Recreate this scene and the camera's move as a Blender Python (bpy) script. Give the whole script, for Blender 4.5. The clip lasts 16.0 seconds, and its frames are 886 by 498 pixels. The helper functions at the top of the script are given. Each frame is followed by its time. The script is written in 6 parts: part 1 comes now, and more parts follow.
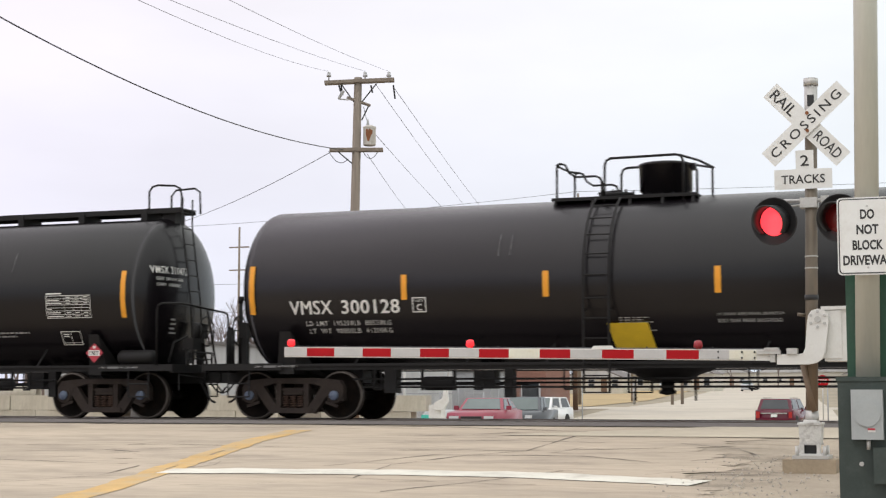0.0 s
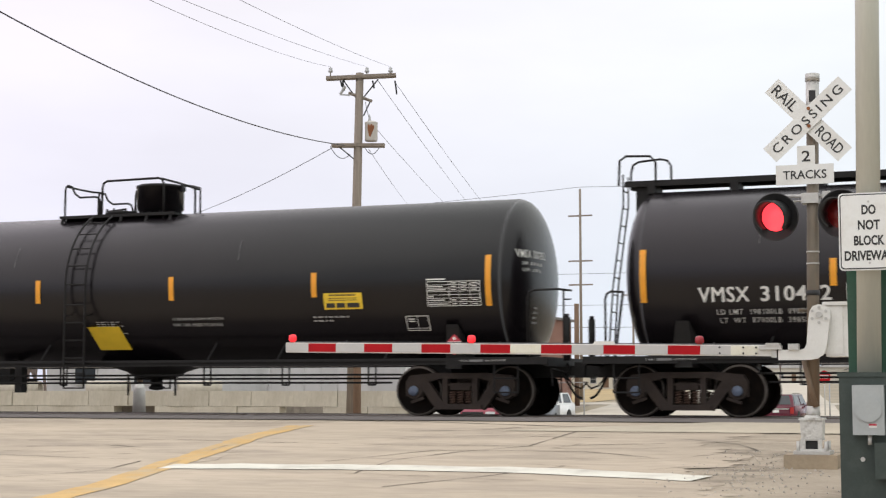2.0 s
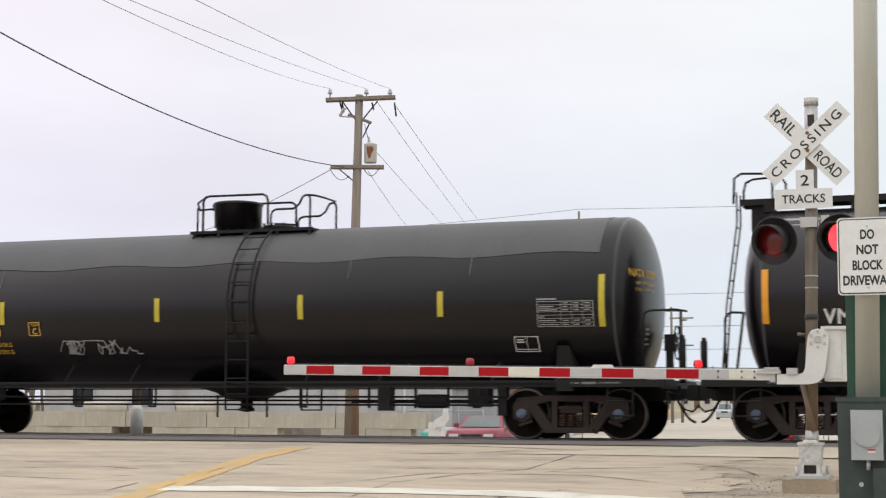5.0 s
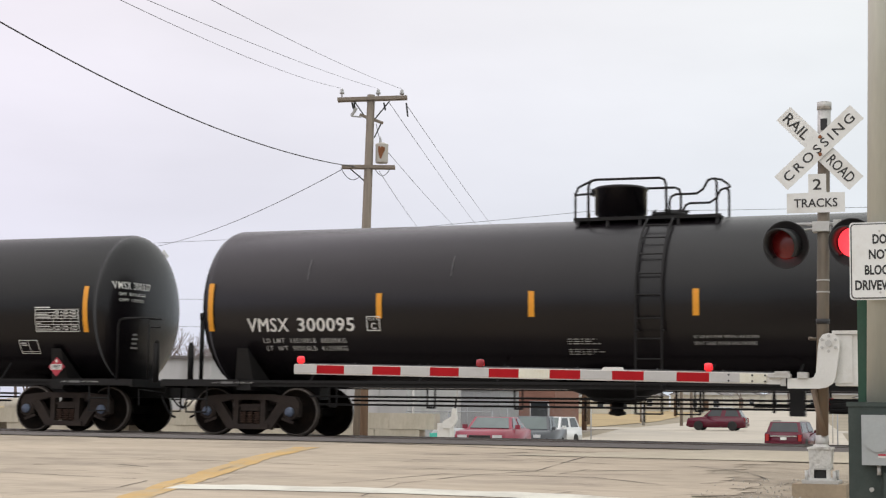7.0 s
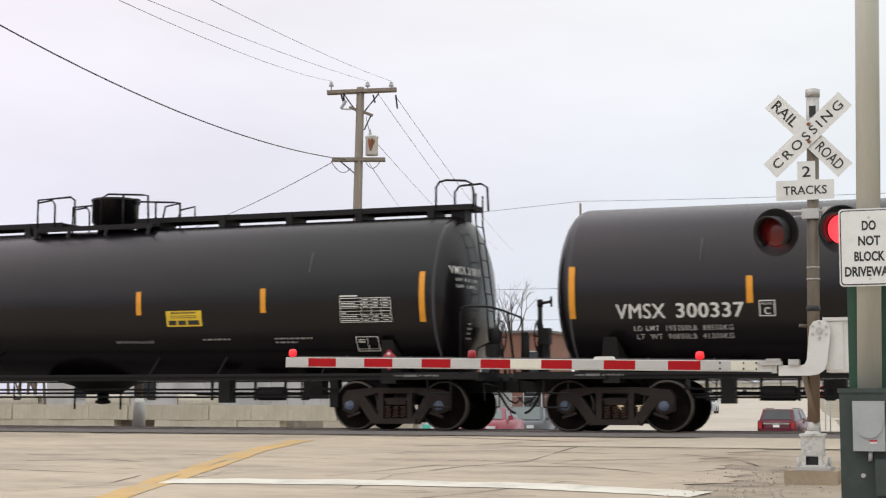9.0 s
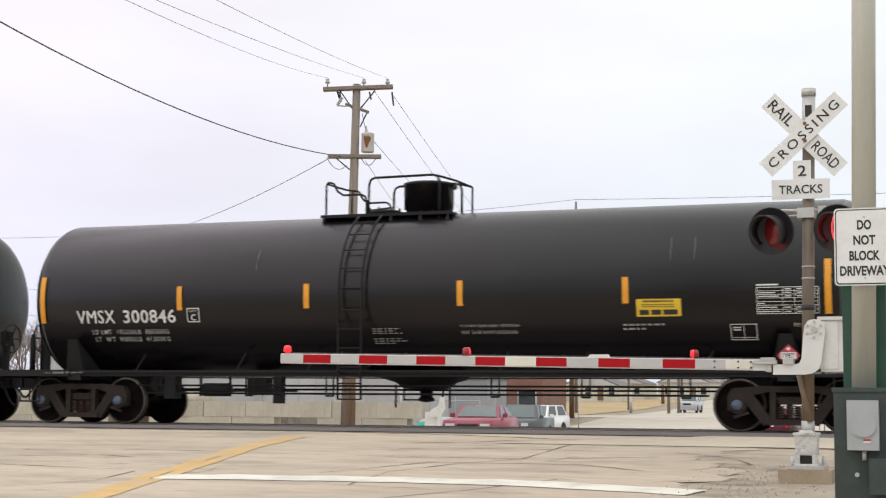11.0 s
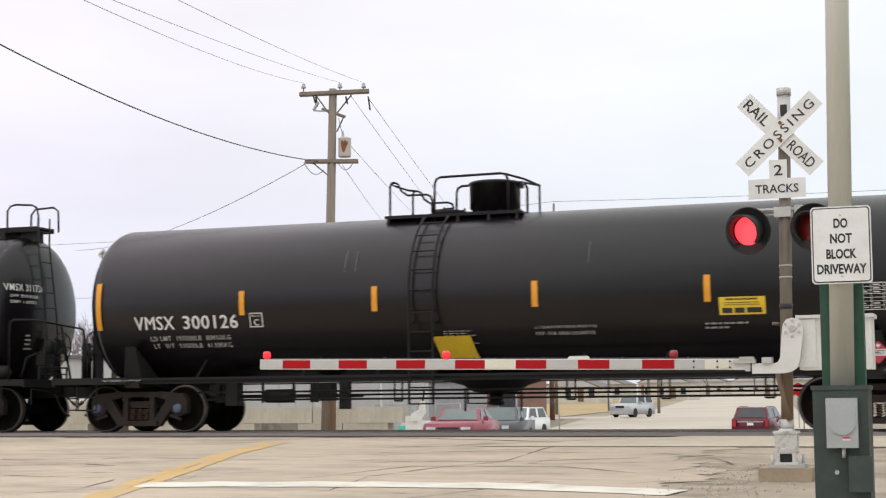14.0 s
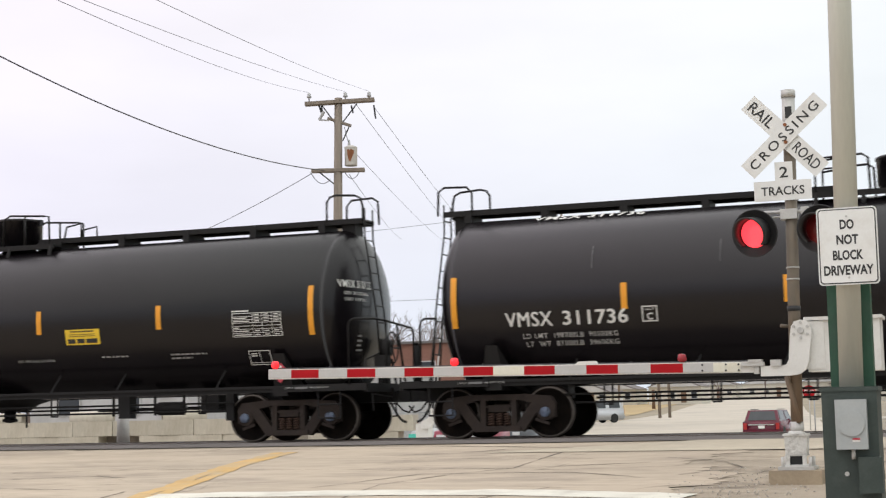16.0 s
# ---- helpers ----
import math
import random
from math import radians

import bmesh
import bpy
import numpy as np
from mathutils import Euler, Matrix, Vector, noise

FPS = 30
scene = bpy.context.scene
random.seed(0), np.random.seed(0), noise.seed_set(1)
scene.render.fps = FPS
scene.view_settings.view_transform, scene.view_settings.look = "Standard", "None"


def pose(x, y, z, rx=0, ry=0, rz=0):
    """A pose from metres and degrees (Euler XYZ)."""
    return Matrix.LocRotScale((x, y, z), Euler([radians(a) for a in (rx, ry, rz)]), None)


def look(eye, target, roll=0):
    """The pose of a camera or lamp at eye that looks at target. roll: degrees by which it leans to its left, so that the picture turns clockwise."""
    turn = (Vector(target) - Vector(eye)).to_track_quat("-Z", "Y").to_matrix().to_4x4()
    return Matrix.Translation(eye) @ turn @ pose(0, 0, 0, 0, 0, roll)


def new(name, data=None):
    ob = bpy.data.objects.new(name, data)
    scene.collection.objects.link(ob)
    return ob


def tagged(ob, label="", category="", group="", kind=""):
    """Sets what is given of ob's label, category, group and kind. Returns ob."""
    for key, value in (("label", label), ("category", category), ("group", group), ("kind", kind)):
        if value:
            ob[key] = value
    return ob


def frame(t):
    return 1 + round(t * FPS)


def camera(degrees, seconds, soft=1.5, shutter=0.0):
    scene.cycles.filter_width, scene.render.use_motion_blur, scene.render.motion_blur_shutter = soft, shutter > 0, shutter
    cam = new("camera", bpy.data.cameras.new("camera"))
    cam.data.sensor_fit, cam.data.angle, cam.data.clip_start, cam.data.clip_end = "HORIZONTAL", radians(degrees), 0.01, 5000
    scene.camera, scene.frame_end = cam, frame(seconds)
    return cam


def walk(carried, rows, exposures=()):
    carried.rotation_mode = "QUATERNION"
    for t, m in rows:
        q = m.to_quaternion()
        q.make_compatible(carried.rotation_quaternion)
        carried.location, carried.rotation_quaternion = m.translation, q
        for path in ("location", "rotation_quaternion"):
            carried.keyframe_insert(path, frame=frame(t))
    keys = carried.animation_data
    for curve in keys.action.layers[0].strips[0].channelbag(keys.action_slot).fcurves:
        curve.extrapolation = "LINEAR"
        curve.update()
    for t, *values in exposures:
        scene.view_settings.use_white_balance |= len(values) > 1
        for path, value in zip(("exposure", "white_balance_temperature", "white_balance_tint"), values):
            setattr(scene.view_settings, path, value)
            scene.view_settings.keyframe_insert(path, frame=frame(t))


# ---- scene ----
ROWS = [
    (0.0, -0.006, -0.002, 0.495, 20.288, 5.337, -0.015),
    (0.5, -0.018, -0.007, 0.498, 20.332, 5.291, 0.430),
    (1.0, -0.014, -0.005, 0.502, 20.403, 5.182, 0.336),
    (1.5, -0.004, -0.002, 0.500, 20.420, 5.169, -0.003),
    (2.0, 0.000, 0.000, 0.493, 20.359, 5.175, -0.007),
    (2.5, -0.005, -0.002, 0.497, 20.302, 5.212, 0.192),
    (3.0, -0.001, -0.000, 0.508, 20.309, 5.434, 0.278),
    (3.5, 0.002, 0.001, 0.504, 20.211, 5.703, 0.420),
    (6.0, -0.002, -0.001, 0.511, 20.377, 6.025, 0.106),
    (6.5, -0.018, -0.007, 0.502, 20.533, 5.986, 0.539),
    (7.0, -0.014, -0.005, 0.511, 20.686, 5.990, 0.775),
    (7.5, -0.004, -0.002, 0.509, 20.672, 5.964, 0.847),
    (8.0, 0.004, 0.001, 0.512, 20.689, 5.889, 0.343),
    (10.5, -0.002, -0.001, 0.497, 20.106, 5.568, 0.187),
    (11.0, 0.000, 0.000, 0.500, 20.200, 5.600, 0.400),
    (11.5, -0.006, -0.002, 0.500, 20.190, 5.717, 0.323),
    (12.0, 0.009, 0.003, 0.488, 20.008, 5.743, 0.317),
    (12.5, 0.012, 0.004, 0.498, 19.777, 5.694, 0.054),
    (13.0, 0.002, 0.001, 0.496, 19.679, 5.654, -0.079),
    (13.5, 0.007, 0.003, 0.497, 19.486, 5.718, -0.036),
    (14.0, 0.002, 0.001, 0.503, 19.396, 5.728, -0.445),
    (14.5, 0.002, 0.001, 0.500, 19.469, 5.721, -0.487),
    (15.0, 0.007, 0.003, 0.502, 19.693, 5.787, -0.428),
    (15.5, 0.021, 0.008, 0.496, 19.778, 5.979, -0.727),
    (16.0, 0.024, 0.009, 0.500, 19.705, 6.009, -1.283),
]
cam = camera(32.0, 16.0, soft=1.25, shutter=0.1)
walk(cam, [(t, pose(x, y, z, 90 + pitch, 0, yaw) @ pose(0, 0, 0, 0, 0, roll)) for t, x, y, z, yaw, pitch, roll in ROWS], exposures=[(0.0, 0.0), (3.5, 0.0), (6.0, -0.15), (8.2, -0.14), (10.5, 0.0), (16.0, 0.0)])

# ---- world and light: high bright overcast ----
SUN_ELEV, SUN_AZ = 48.0, 215.0
world = bpy.data.worlds.new("overcast_sky")
scene.world = world
world.use_nodes = True
wn, wl = world.node_tree.nodes, world.node_tree.links
wn.clear()
w_out = wn.new("ShaderNodeOutputWorld")
w_bg = wn.new("ShaderNodeBackground")
w_bg.inputs["Strength"].default_value = 1.0
w_sky = wn.new("ShaderNodeTexSky")
w_sky.sky_type = "NISHITA"
w_sky.sun_disc = False
w_sky.sun_elevation = radians(SUN_ELEV)
w_sky.sun_rotation = radians(SUN_AZ)
w_dim = wn.new("ShaderNodeMixRGB")
w_dim.blend_type = "MULTIPLY"
w_dim.inputs[0].default_value = 1.0
w_dim.inputs[2].default_value = (0.12, 0.12, 0.12, 1)
w_tc = wn.new("ShaderNodeTexCoord")
w_sep = wn.new("ShaderNodeSeparateXYZ")
w_ramp = wn.new("ShaderNodeValToRGB")
w_ramp.color_ramp.elements[0].position, w_ramp.color_ramp.elements[0].color = 0.0, (0.80, 0.86, 0.97, 1)
w_ramp.color_ramp.elements[1].position, w_ramp.color_ramp.elements[1].color = 0.34, (1.10, 1.07, 1.07, 1)
w_mid = w_ramp.color_ramp.elements.new(0.13)
w_mid.color = (0.94, 0.95, 1.02, 1)
w_zenith = w_ramp.color_ramp.elements.new(1.0)
w_zenith.color = (1.95, 1.90, 1.92, 1)
w_map = wn.new("ShaderNodeMapping")
w_map.inputs["Scale"].default_value = (1.6, 1.6, 5.0)
w_noise = wn.new("ShaderNodeTexNoise")
w_noise.inputs["Scale"].default_value = 2.2
w_noise.inputs["Detail"].default_value = 5.0
w_cl = wn.new("ShaderNodeMapRange")
w_cl.inputs[1].default_value, w_cl.inputs[2].default_value = 0.3, 0.7
w_cl.inputs[3].default_value, w_cl.inputs[4].default_value = 0.94, 1.06
w_mul = wn.new("ShaderNodeMixRGB")
w_mul.blend_type = "MULTIPLY"
w_mul.inputs[0].default_value = 1.0
w_mix = wn.new("ShaderNodeMixRGB")
w_mix.inputs[0].default_value = 0.93
wl.new(w_tc.outputs["Generated"], w_sep.inputs[0])
wl.new(w_sep.outputs["Z"], w_ramp.inputs[0])
wl.new(w_tc.outputs["Generated"], w_map.inputs[0])
wl.new(w_map.outputs[0], w_noise.inputs["Vector"])
wl.new(w_noise.outputs[0], w_cl.inputs[0])
wl.new(w_ramp.outputs[0], w_mul.inputs[1])
wl.new(w_cl.outputs[0], w_mul.inputs[2])
wl.new(w_sky.outputs[0], w_dim.inputs[1])
wl.new(w_dim.outputs[0], w_mix.inputs[1])
wl.new(w_mul.outputs[0], w_mix.inputs[2])
w_side = wn.new("ShaderNodeMapRange")
w_side.inputs[1].default_value, w_side.inputs[2].default_value = -0.62, 0.0
w_tint = wn.new("ShaderNodeMixRGB")
w_tint.inputs[1].default_value, w_tint.inputs[2].default_value = (1.02, 0.97, 1.02, 1), (0.955, 1.0, 0.97, 1)
w_last = wn.new("ShaderNodeMixRGB")
w_last.blend_type = "MULTIPLY"
w_last.inputs[0].default_value = 1.0
wl.new(w_sep.outputs["X"], w_side.inputs[0])
wl.new(w_side.outputs[0], w_tint.inputs[0])
wl.new(w_mix.outputs[0], w_last.inputs[1])
wl.new(w_tint.outputs[0], w_last.inputs[2])
wl.new(w_last.outputs[0], w_bg.inputs["Color"])
wl.new(w_bg.outputs[0], w_out.inputs[0])

sun = new("sun", bpy.data.lights.new("sun", "SUN"))
sun.data.energy, sun.data.angle, sun.data.color = 0.5, radians(80), (1.0, 0.95, 0.88)
_az, _el = radians(SUN_AZ), radians(SUN_ELEV)
sun.matrix_basis = look(Vector((0, 0, 60)), Vector((0, 0, 60)) - Vector((math.sin(_az) * math.cos(_el), math.cos(_az) * math.cos(_el), math.sin(_el))))
scene.view_settings.exposure = 0.0


# ---- materials ----
def mat(name, color, rough=0.6, metal=0.0, vary=0.15, scale=3.0, fine=40.0, bump=0.0, bump_scale=60.0, dirt=None, dirt_amount=0.0, dirt_scale=1.2, emit=0.0, stretch=(1, 1, 1), rand=0.0, spec=0.5):
    """A surface with two scales of colour variation, optional stains of another colour and fine relief."""
    m = bpy.data.materials.new(name)
    m.use_nodes = True
    n, l = m.node_tree.nodes, m.node_tree.links
    b = n["Principled BSDF"]
    b.inputs["Roughness"].default_value = rough
    b.inputs["Metallic"].default_value = metal
    b.inputs["Specular IOR Level"].default_value = spec
    tc = n.new("ShaderNodeTexCoord")
    mp = n.new("ShaderNodeMapping")
    mp.inputs["Scale"].default_value = stretch
    l.new(tc.outputs["Object"], mp.inputs[0])
    big = n.new("ShaderNodeTexNoise")
    big.inputs["Scale"].default_value, big.inputs["Detail"].default_value = scale, 6.0
    small = n.new("ShaderNodeTexNoise")
    small.inputs["Scale"].default_value, small.inputs["Detail"].default_value = fine, 3.0
    l.new(mp.outputs[0], big.inputs["Vector"])
    l.new(mp.outputs[0], small.inputs["Vector"])
    add = n.new("ShaderNodeMath")
    add.operation = "MULTIPLY_ADD"
    add.inputs[1].default_value = 0.6
    l.new(big.outputs[0], add.inputs[0])
    half = n.new("ShaderNodeMath")
    half.operation = "MULTIPLY"
    half.inputs[1].default_value = 0.4
    l.new(small.outputs[0], half.inputs[0])
    l.new(half.outputs[0], add.inputs[2])
    src = add.outputs[0]
    if rand:
        oi = n.new("ShaderNodeObjectInfo")
        ra = n.new("ShaderNodeMath")
        ra.operation = "MULTIPLY_ADD"
        ra.inputs[1].default_value, ra.inputs[2].default_value = rand, -rand / 2
        l.new(oi.outputs["Random"], ra.inputs[0])
        sm = n.new("ShaderNodeMath")
        l.new(src, sm.inputs[0])
        l.new(ra.outputs[0], sm.inputs[1])
        src = sm.outputs[0]
    rg = n.new("ShaderNodeMapRange")
    rg.inputs[1].default_value, rg.inputs[2].default_value = 0.25, 0.75
    rg.inputs[3].default_value, rg.inputs[4].default_value = 1 - vary, 1 + vary
    l.new(src, rg.inputs[0])
    mul = n.new("ShaderNodeMixRGB")
    mul.blend_type, mul.inputs[0].default_value = "MULTIPLY", 1.0
    mul.inputs[1].default_value = (*color, 1)
    l.new(rg.outputs[0], mul.inputs[2])
    col = mul.outputs[0]
    if dirt:
        dn = n.new("ShaderNodeTexNoise")
        dn.inputs["Scale"].default_value, dn.inputs["Detail"].default_value = dirt_scale, 8.0
        dn.inputs["Roughness"].default_value = 0.65
        l.new(mp.outputs[0], dn.inputs["Vector"])
        dr = n.new("ShaderNodeMapRange")
        dr.inputs[1].default_value, dr.inputs[2].default_value = 0.48, 0.72
        dr.inputs[4].default_value = dirt_amount
        l.new(dn.outputs[0], dr.inputs[0])
        dm = n.new("ShaderNodeMixRGB")
        dm.inputs[2].default_value = (*dirt, 1)
        l.new(dr.outputs[0], dm.inputs[0])
        l.new(col, dm.inputs[1])
        col = dm.outputs[0]
    l.new(col, b.inputs["Base Color"])
    if bump:
        bn = n.new("ShaderNodeTexNoise")
        bn.inputs["Scale"].default_value, bn.inputs["Detail"].default_value = bump_scale, 4.0
        l.new(tc.outputs["Object"], bn.inputs["Vector"])
        bb = n.new("ShaderNodeBump")
        bb.inputs["Strength"].default_value, bb.inputs["Distance"].default_value = bump, 0.02
        l.new(bn.outputs[0], bb.inputs["Height"])
        l.new(bb.outputs[0], b.inputs["Normal"])
    if emit:
        b.inputs["Emission Color"].default_value = (*color, 1)
        b.inputs["Emission Strength"].default_value = emit
    return m


TANK = mat("tank_black_paint", (0.005, 0.0038, 0.005), 0.27, spec=0.37, vary=0.25, scale=0.8, fine=9, dirt=(0.011, 0.0095, 0.010), dirt_amount=0.4, dirt_scale=0.7, stretch=(1, 1, 0.35), bump=0.05, bump_scale=2.0)
TANK_ALT = mat("tank_grey_upper", (0.055, 0.056, 0.058), 0.55, vary=0.2, scale=0.8, fine=9, dirt=(0.09, 0.09, 0.088), dirt_amount=0.3, dirt_scale=0.6)
GEAR = mat("black_fittings", (0.010, 0.0092, 0.0092), 0.6, spec=0.25, vary=0.3, scale=5)
TRUCK = mat("dusty_cast_steel", (0.034, 0.026, 0.023), 0.85, spec=0.2, vary=0.35, scale=4, fine=30, dirt=(0.055, 0.04, 0.03), dirt_amount=0.5, dirt_scale=3, bump=0.2, bump_scale=25)
WHEEL = mat("rusty_wheel_steel", (0.0065, 0.005, 0.0042), 0.85, 0.0, spec=0.08, vary=0.3, scale=5, dirt=(0.022, 0.013, 0.009), dirt_amount=0.6, dirt_scale=2.5)
SPRING = mat("rust_brown_spring_steel", (0.07, 0.042, 0.032), 0.8, spec=0.2, vary=0.3, scale=12)
CRACK_FINE = mat("fine_crack", (0.243, 0.207, 0.162), 0.95, vary=0.3, scale=5)
TREAD = mat("polished_tread", (0.10, 0.085, 0.075), 0.45, 0.5, vary=0.2)
CAP = mat("blue_grey_axle_cap", (0.09, 0.115, 0.17), 0.55, vary=0.3, scale=14)
AMBER = mat("amber_reflector", (0.72, 0.30, 0.015), 0.45, vary=0.1, scale=6)
OCHRE = mat("faded_yellow_reflector", (0.5, 0.40, 0.03), 0.5, vary=0.1, scale=6)
WHITE = mat("white_stencil", (0.66, 0.65, 0.62), 0.6, vary=0.12, scale=8)
DIMWHITE = mat("worn_white_stencil", (0.30, 0.29, 0.28), 0.7, vary=0.3, scale=12)
LIGHTW = mat("thin_white_stencil", (0.46, 0.45, 0.43), 0.65, vary=0.15, scale=10)
GREYS = mat("grey_sill_stripe", (0.16, 0.16, 0.16), 0.7, vary=0.2, scale=8)
ORANGE = mat("orange_stencil", (0.62, 0.36, 0.03), 0.6, vary=0.12, scale=8)
YELLOW = mat("yellow_plate", (0.74, 0.50, 0.03), 0.5, vary=0.12, scale=4)
REDP = mat("placard_red", (0.42, 0.03, 0.05), 0.5, vary=0.1)
RUST = mat("rust_stain", (0.22, 0.08, 0.03), 0.8, vary=0.3, scale=9)
CONC = mat("weathered_concrete", (0.43, 0.358, 0.275), 0.9, vary=0.26, scale=0.5, fine=7, dirt=(0.24, 0.20, 0.16), dirt_amount=0.75, dirt_scale=1.5, stretch=(0.30, 1, 1), bump=0.3, bump_scale=30)
CONC_STRIP = mat("pale_concrete_apron", (0.455, 0.398, 0.308), 0.9, vary=0.15, scale=0.7, fine=8, dirt=(0.292, 0.259, 0.219), dirt_amount=0.4, dirt_scale=0.8, bump=0.2, bump_scale=30)
ASPH = mat("worn_asphalt", (0.36, 0.303, 0.232), 0.92, vary=0.3, scale=1.2, fine=25, stretch=(0.45, 1, 1), dirt=(0.10, 0.077, 0.056), dirt_amount=1.0, dirt_scale=1.3, bump=0.5, bump_scale=60)
RUBBER = mat("crossing_panel", (0.138, 0.121, 0.113), 0.85, vary=0.3, scale=2, fine=20, dirt=(0.178, 0.162, 0.146), dirt_amount=0.4, dirt_scale=1.5, stretch=(0.3, 2, 1))
DIRT = mat("gravel_and_mud", (0.259, 0.219, 0.178), 0.95, vary=0.35, scale=1.5, fine=35, dirt=(0.097, 0.077, 0.061), dirt_amount=0.8, dirt_scale=1.6, bump=0.9, bump_scale=35)
BALLAST = mat("ballast", (0.243, 0.227, 0.211), 0.95, vary=0.4, scale=6, fine=40, bump=1.0, bump_scale=30)
RAIL = mat("rail_steel", (0.16, 0.13, 0.11), 0.5, 0.6, vary=0.3)
YLINE = mat("worn_yellow_paint", (0.535, 0.348, 0.138), 0.85, vary=0.2, scale=2, fine=30, dirt=(0.405, 0.340, 0.243), dirt_amount=0.95, dirt_scale=1.6)
WLINE = mat("worn_white_paint", (0.648, 0.624, 0.543), 0.85, vary=0.12, scale=2, fine=30, dirt=(0.389, 0.356, 0.308), dirt_amount=0.8, dirt_scale=1.6)
CRACK = mat("tar_and_crack", (0.10, 0.085, 0.07), 0.95, vary=0.3, scale=5)
GRASS = mat("dormant_grass", (0.373, 0.275, 0.138), 0.95, vary=0.3, scale=0.15, fine=3, dirt=(0.267, 0.219, 0.121), dirt_amount=0.7, dirt_scale=0.12, bump=0.5, bump_scale=8)
GROUND = mat("dry_earth", (0.267, 0.227, 0.162), 0.95, vary=0.25, scale=0.08, fine=2, dirt=(0.178, 0.162, 0.113), dirt_amount=0.6, dirt_scale=0.06)
ROADFAR = mat("pale_street_concrete", (0.45, 0.405, 0.335), 0.9, vary=0.12, scale=0.12, fine=2, dirt=(0.275, 0.251, 0.219), dirt_amount=0.6, dirt_scale=0.1)
MASTM = mat("brown_weathered_mast", (0.15, 0.125, 0.095), 0.6, 0.2, vary=0.3, scale=3, fine=20, dirt=(0.22, 0.12, 0.06), dirt_amount=0.7, dirt_scale=2.5, stretch=(1, 1, 0.3))
ALU = mat("dull_aluminium", (0.50, 0.49, 0.47), 0.5, 0.5, vary=0.15, scale=6, dirt=(0.3, 0.28, 0.25), dirt_amount=0.5, dirt_scale=3)
SIGNW = mat("sign_sheeting", (0.74, 0.74, 0.72), 0.5, vary=0.06, scale=4, dirt=(0.52, 0.49, 0.44), dirt_amount=0.45, dirt_scale=4)
SIGNB = mat("sign_black", (0.02, 0.02, 0.02), 0.5, vary=0.1)
BLACKM = mat("matt_black_housing", (0.018, 0.018, 0.019), 0.55, vary=0.2)
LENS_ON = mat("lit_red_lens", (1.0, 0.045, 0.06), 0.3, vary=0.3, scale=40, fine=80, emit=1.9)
LENS_OFF = mat("dark_red_lens", (0.16, 0.012, 0.012), 0.2, vary=0.2, scale=30, fine=60)
BEACON = mat("red_beacon_shell", (0.28, 0.012, 0.02), 0.25, vary=0.1, scale=10)
BEACON_ON = mat("lit_red_beacon", (0.85, 0.02, 0.03), 0.25, vary=0.5, scale=25, emit=0.65)
GATEW = mat("gate_white_paint", (0.68, 0.67, 0.64), 0.5, vary=0.08, scale=2, dirt=(0.42, 0.38, 0.33), dirt_amount=0.5, dirt_scale=3)
FLAKED = mat("flaking_white_paint", (0.60, 0.59, 0.56), 0.65, vary=0.15, scale=6, fine=40, dirt=(0.16, 0.14, 0.12), dirt_amount=0.8, dirt_scale=9, bump=0.3, bump_scale=50)
ARMG = mat("arm_grey_reflective", (0.46, 0.45, 0.44), 0.55, vary=0.1, scale=3)
ARMW = mat("arm_cream_reflective", (0.66, 0.64, 0.54), 0.55, vary=0.1, scale=3, dirt=(0.45, 0.36, 0.15), dirt_amount=0.3, dirt_scale=6)
ARMR = mat("arm_red_reflective", (0.36, 0.007, 0.012), 0.6, vary=0.12, scale=5, spec=0.15)
GREEN = mat("dark_green_paint", (0.018, 0.075, 0.042), 0.5, vary=0.25, scale=3, dirt=(0.05, 0.08, 0.06), dirt_amount=0.4, dirt_scale=5)
GREEND = mat("dull_green_cabinet", (0.032, 0.046, 0.040), 0.6, vary=0.25, scale=3, dirt=(0.07, 0.08, 0.072), dirt_amount=0.4, dirt_scale=6)
CREAM = mat("galvanised_cream_pole", (0.50, 0.49, 0.42), 0.42, 0.15, vary=0.1, scale=2, stretch=(1, 1, 0.15), dirt=(0.38, 0.36, 0.31), dirt_amount=0.4, dirt_scale=2)
METERG = mat("meter_box_grey", (0.36, 0.38, 0.38), 0.5, vary=0.08, scale=5)
WOODP = mat("grey_pole_timber", (0.23, 0.19, 0.155), 0.9, vary=0.3, scale=3, fine=40, stretch=(6, 6, 0.4), bump=0.3, bump_scale=40)
BROWNP = mat("brown_creosote_timber", (0.16, 0.10, 0.065), 0.9, vary=0.3, scale=3, fine=40, stretch=(6, 6, 0.4))
WIRE = mat("cable_black", (0.06, 0.06, 0.065), 0.7, vary=0.1)
PORC = mat("grey_porcelain", (0.42, 0.42, 0.42), 0.35, vary=0.1)
TRANSF = mat("transformer_shell", (0.55, 0.52, 0.48), 0.5, vary=0.1, scale=3)
BLOCKM = mat("cast_concrete_block", (0.50, 0.455, 0.375), 0.9, vary=0.15, scale=1.2, fine=10, dirt=(0.30, 0.26, 0.2), dirt_amount=0.6, dirt_scale=1.0, stretch=(1, 1, 0.5), rand=0.3, bump=0.2, bump_scale=20)
WALLW = mat("pale_metal_siding", (0.46, 0.455, 0.455), 0.6, vary=0.15, scale=0.4, fine=4, dirt=(0.27, 0.26, 0.25), dirt_amount=0.7, dirt_scale=0.5, stretch=(1, 1, 0.3))
BRICK = mat("red_brown_brick", (0.23, 0.115, 0.085), 0.9, vary=0.25, scale=0.5, fine=7)
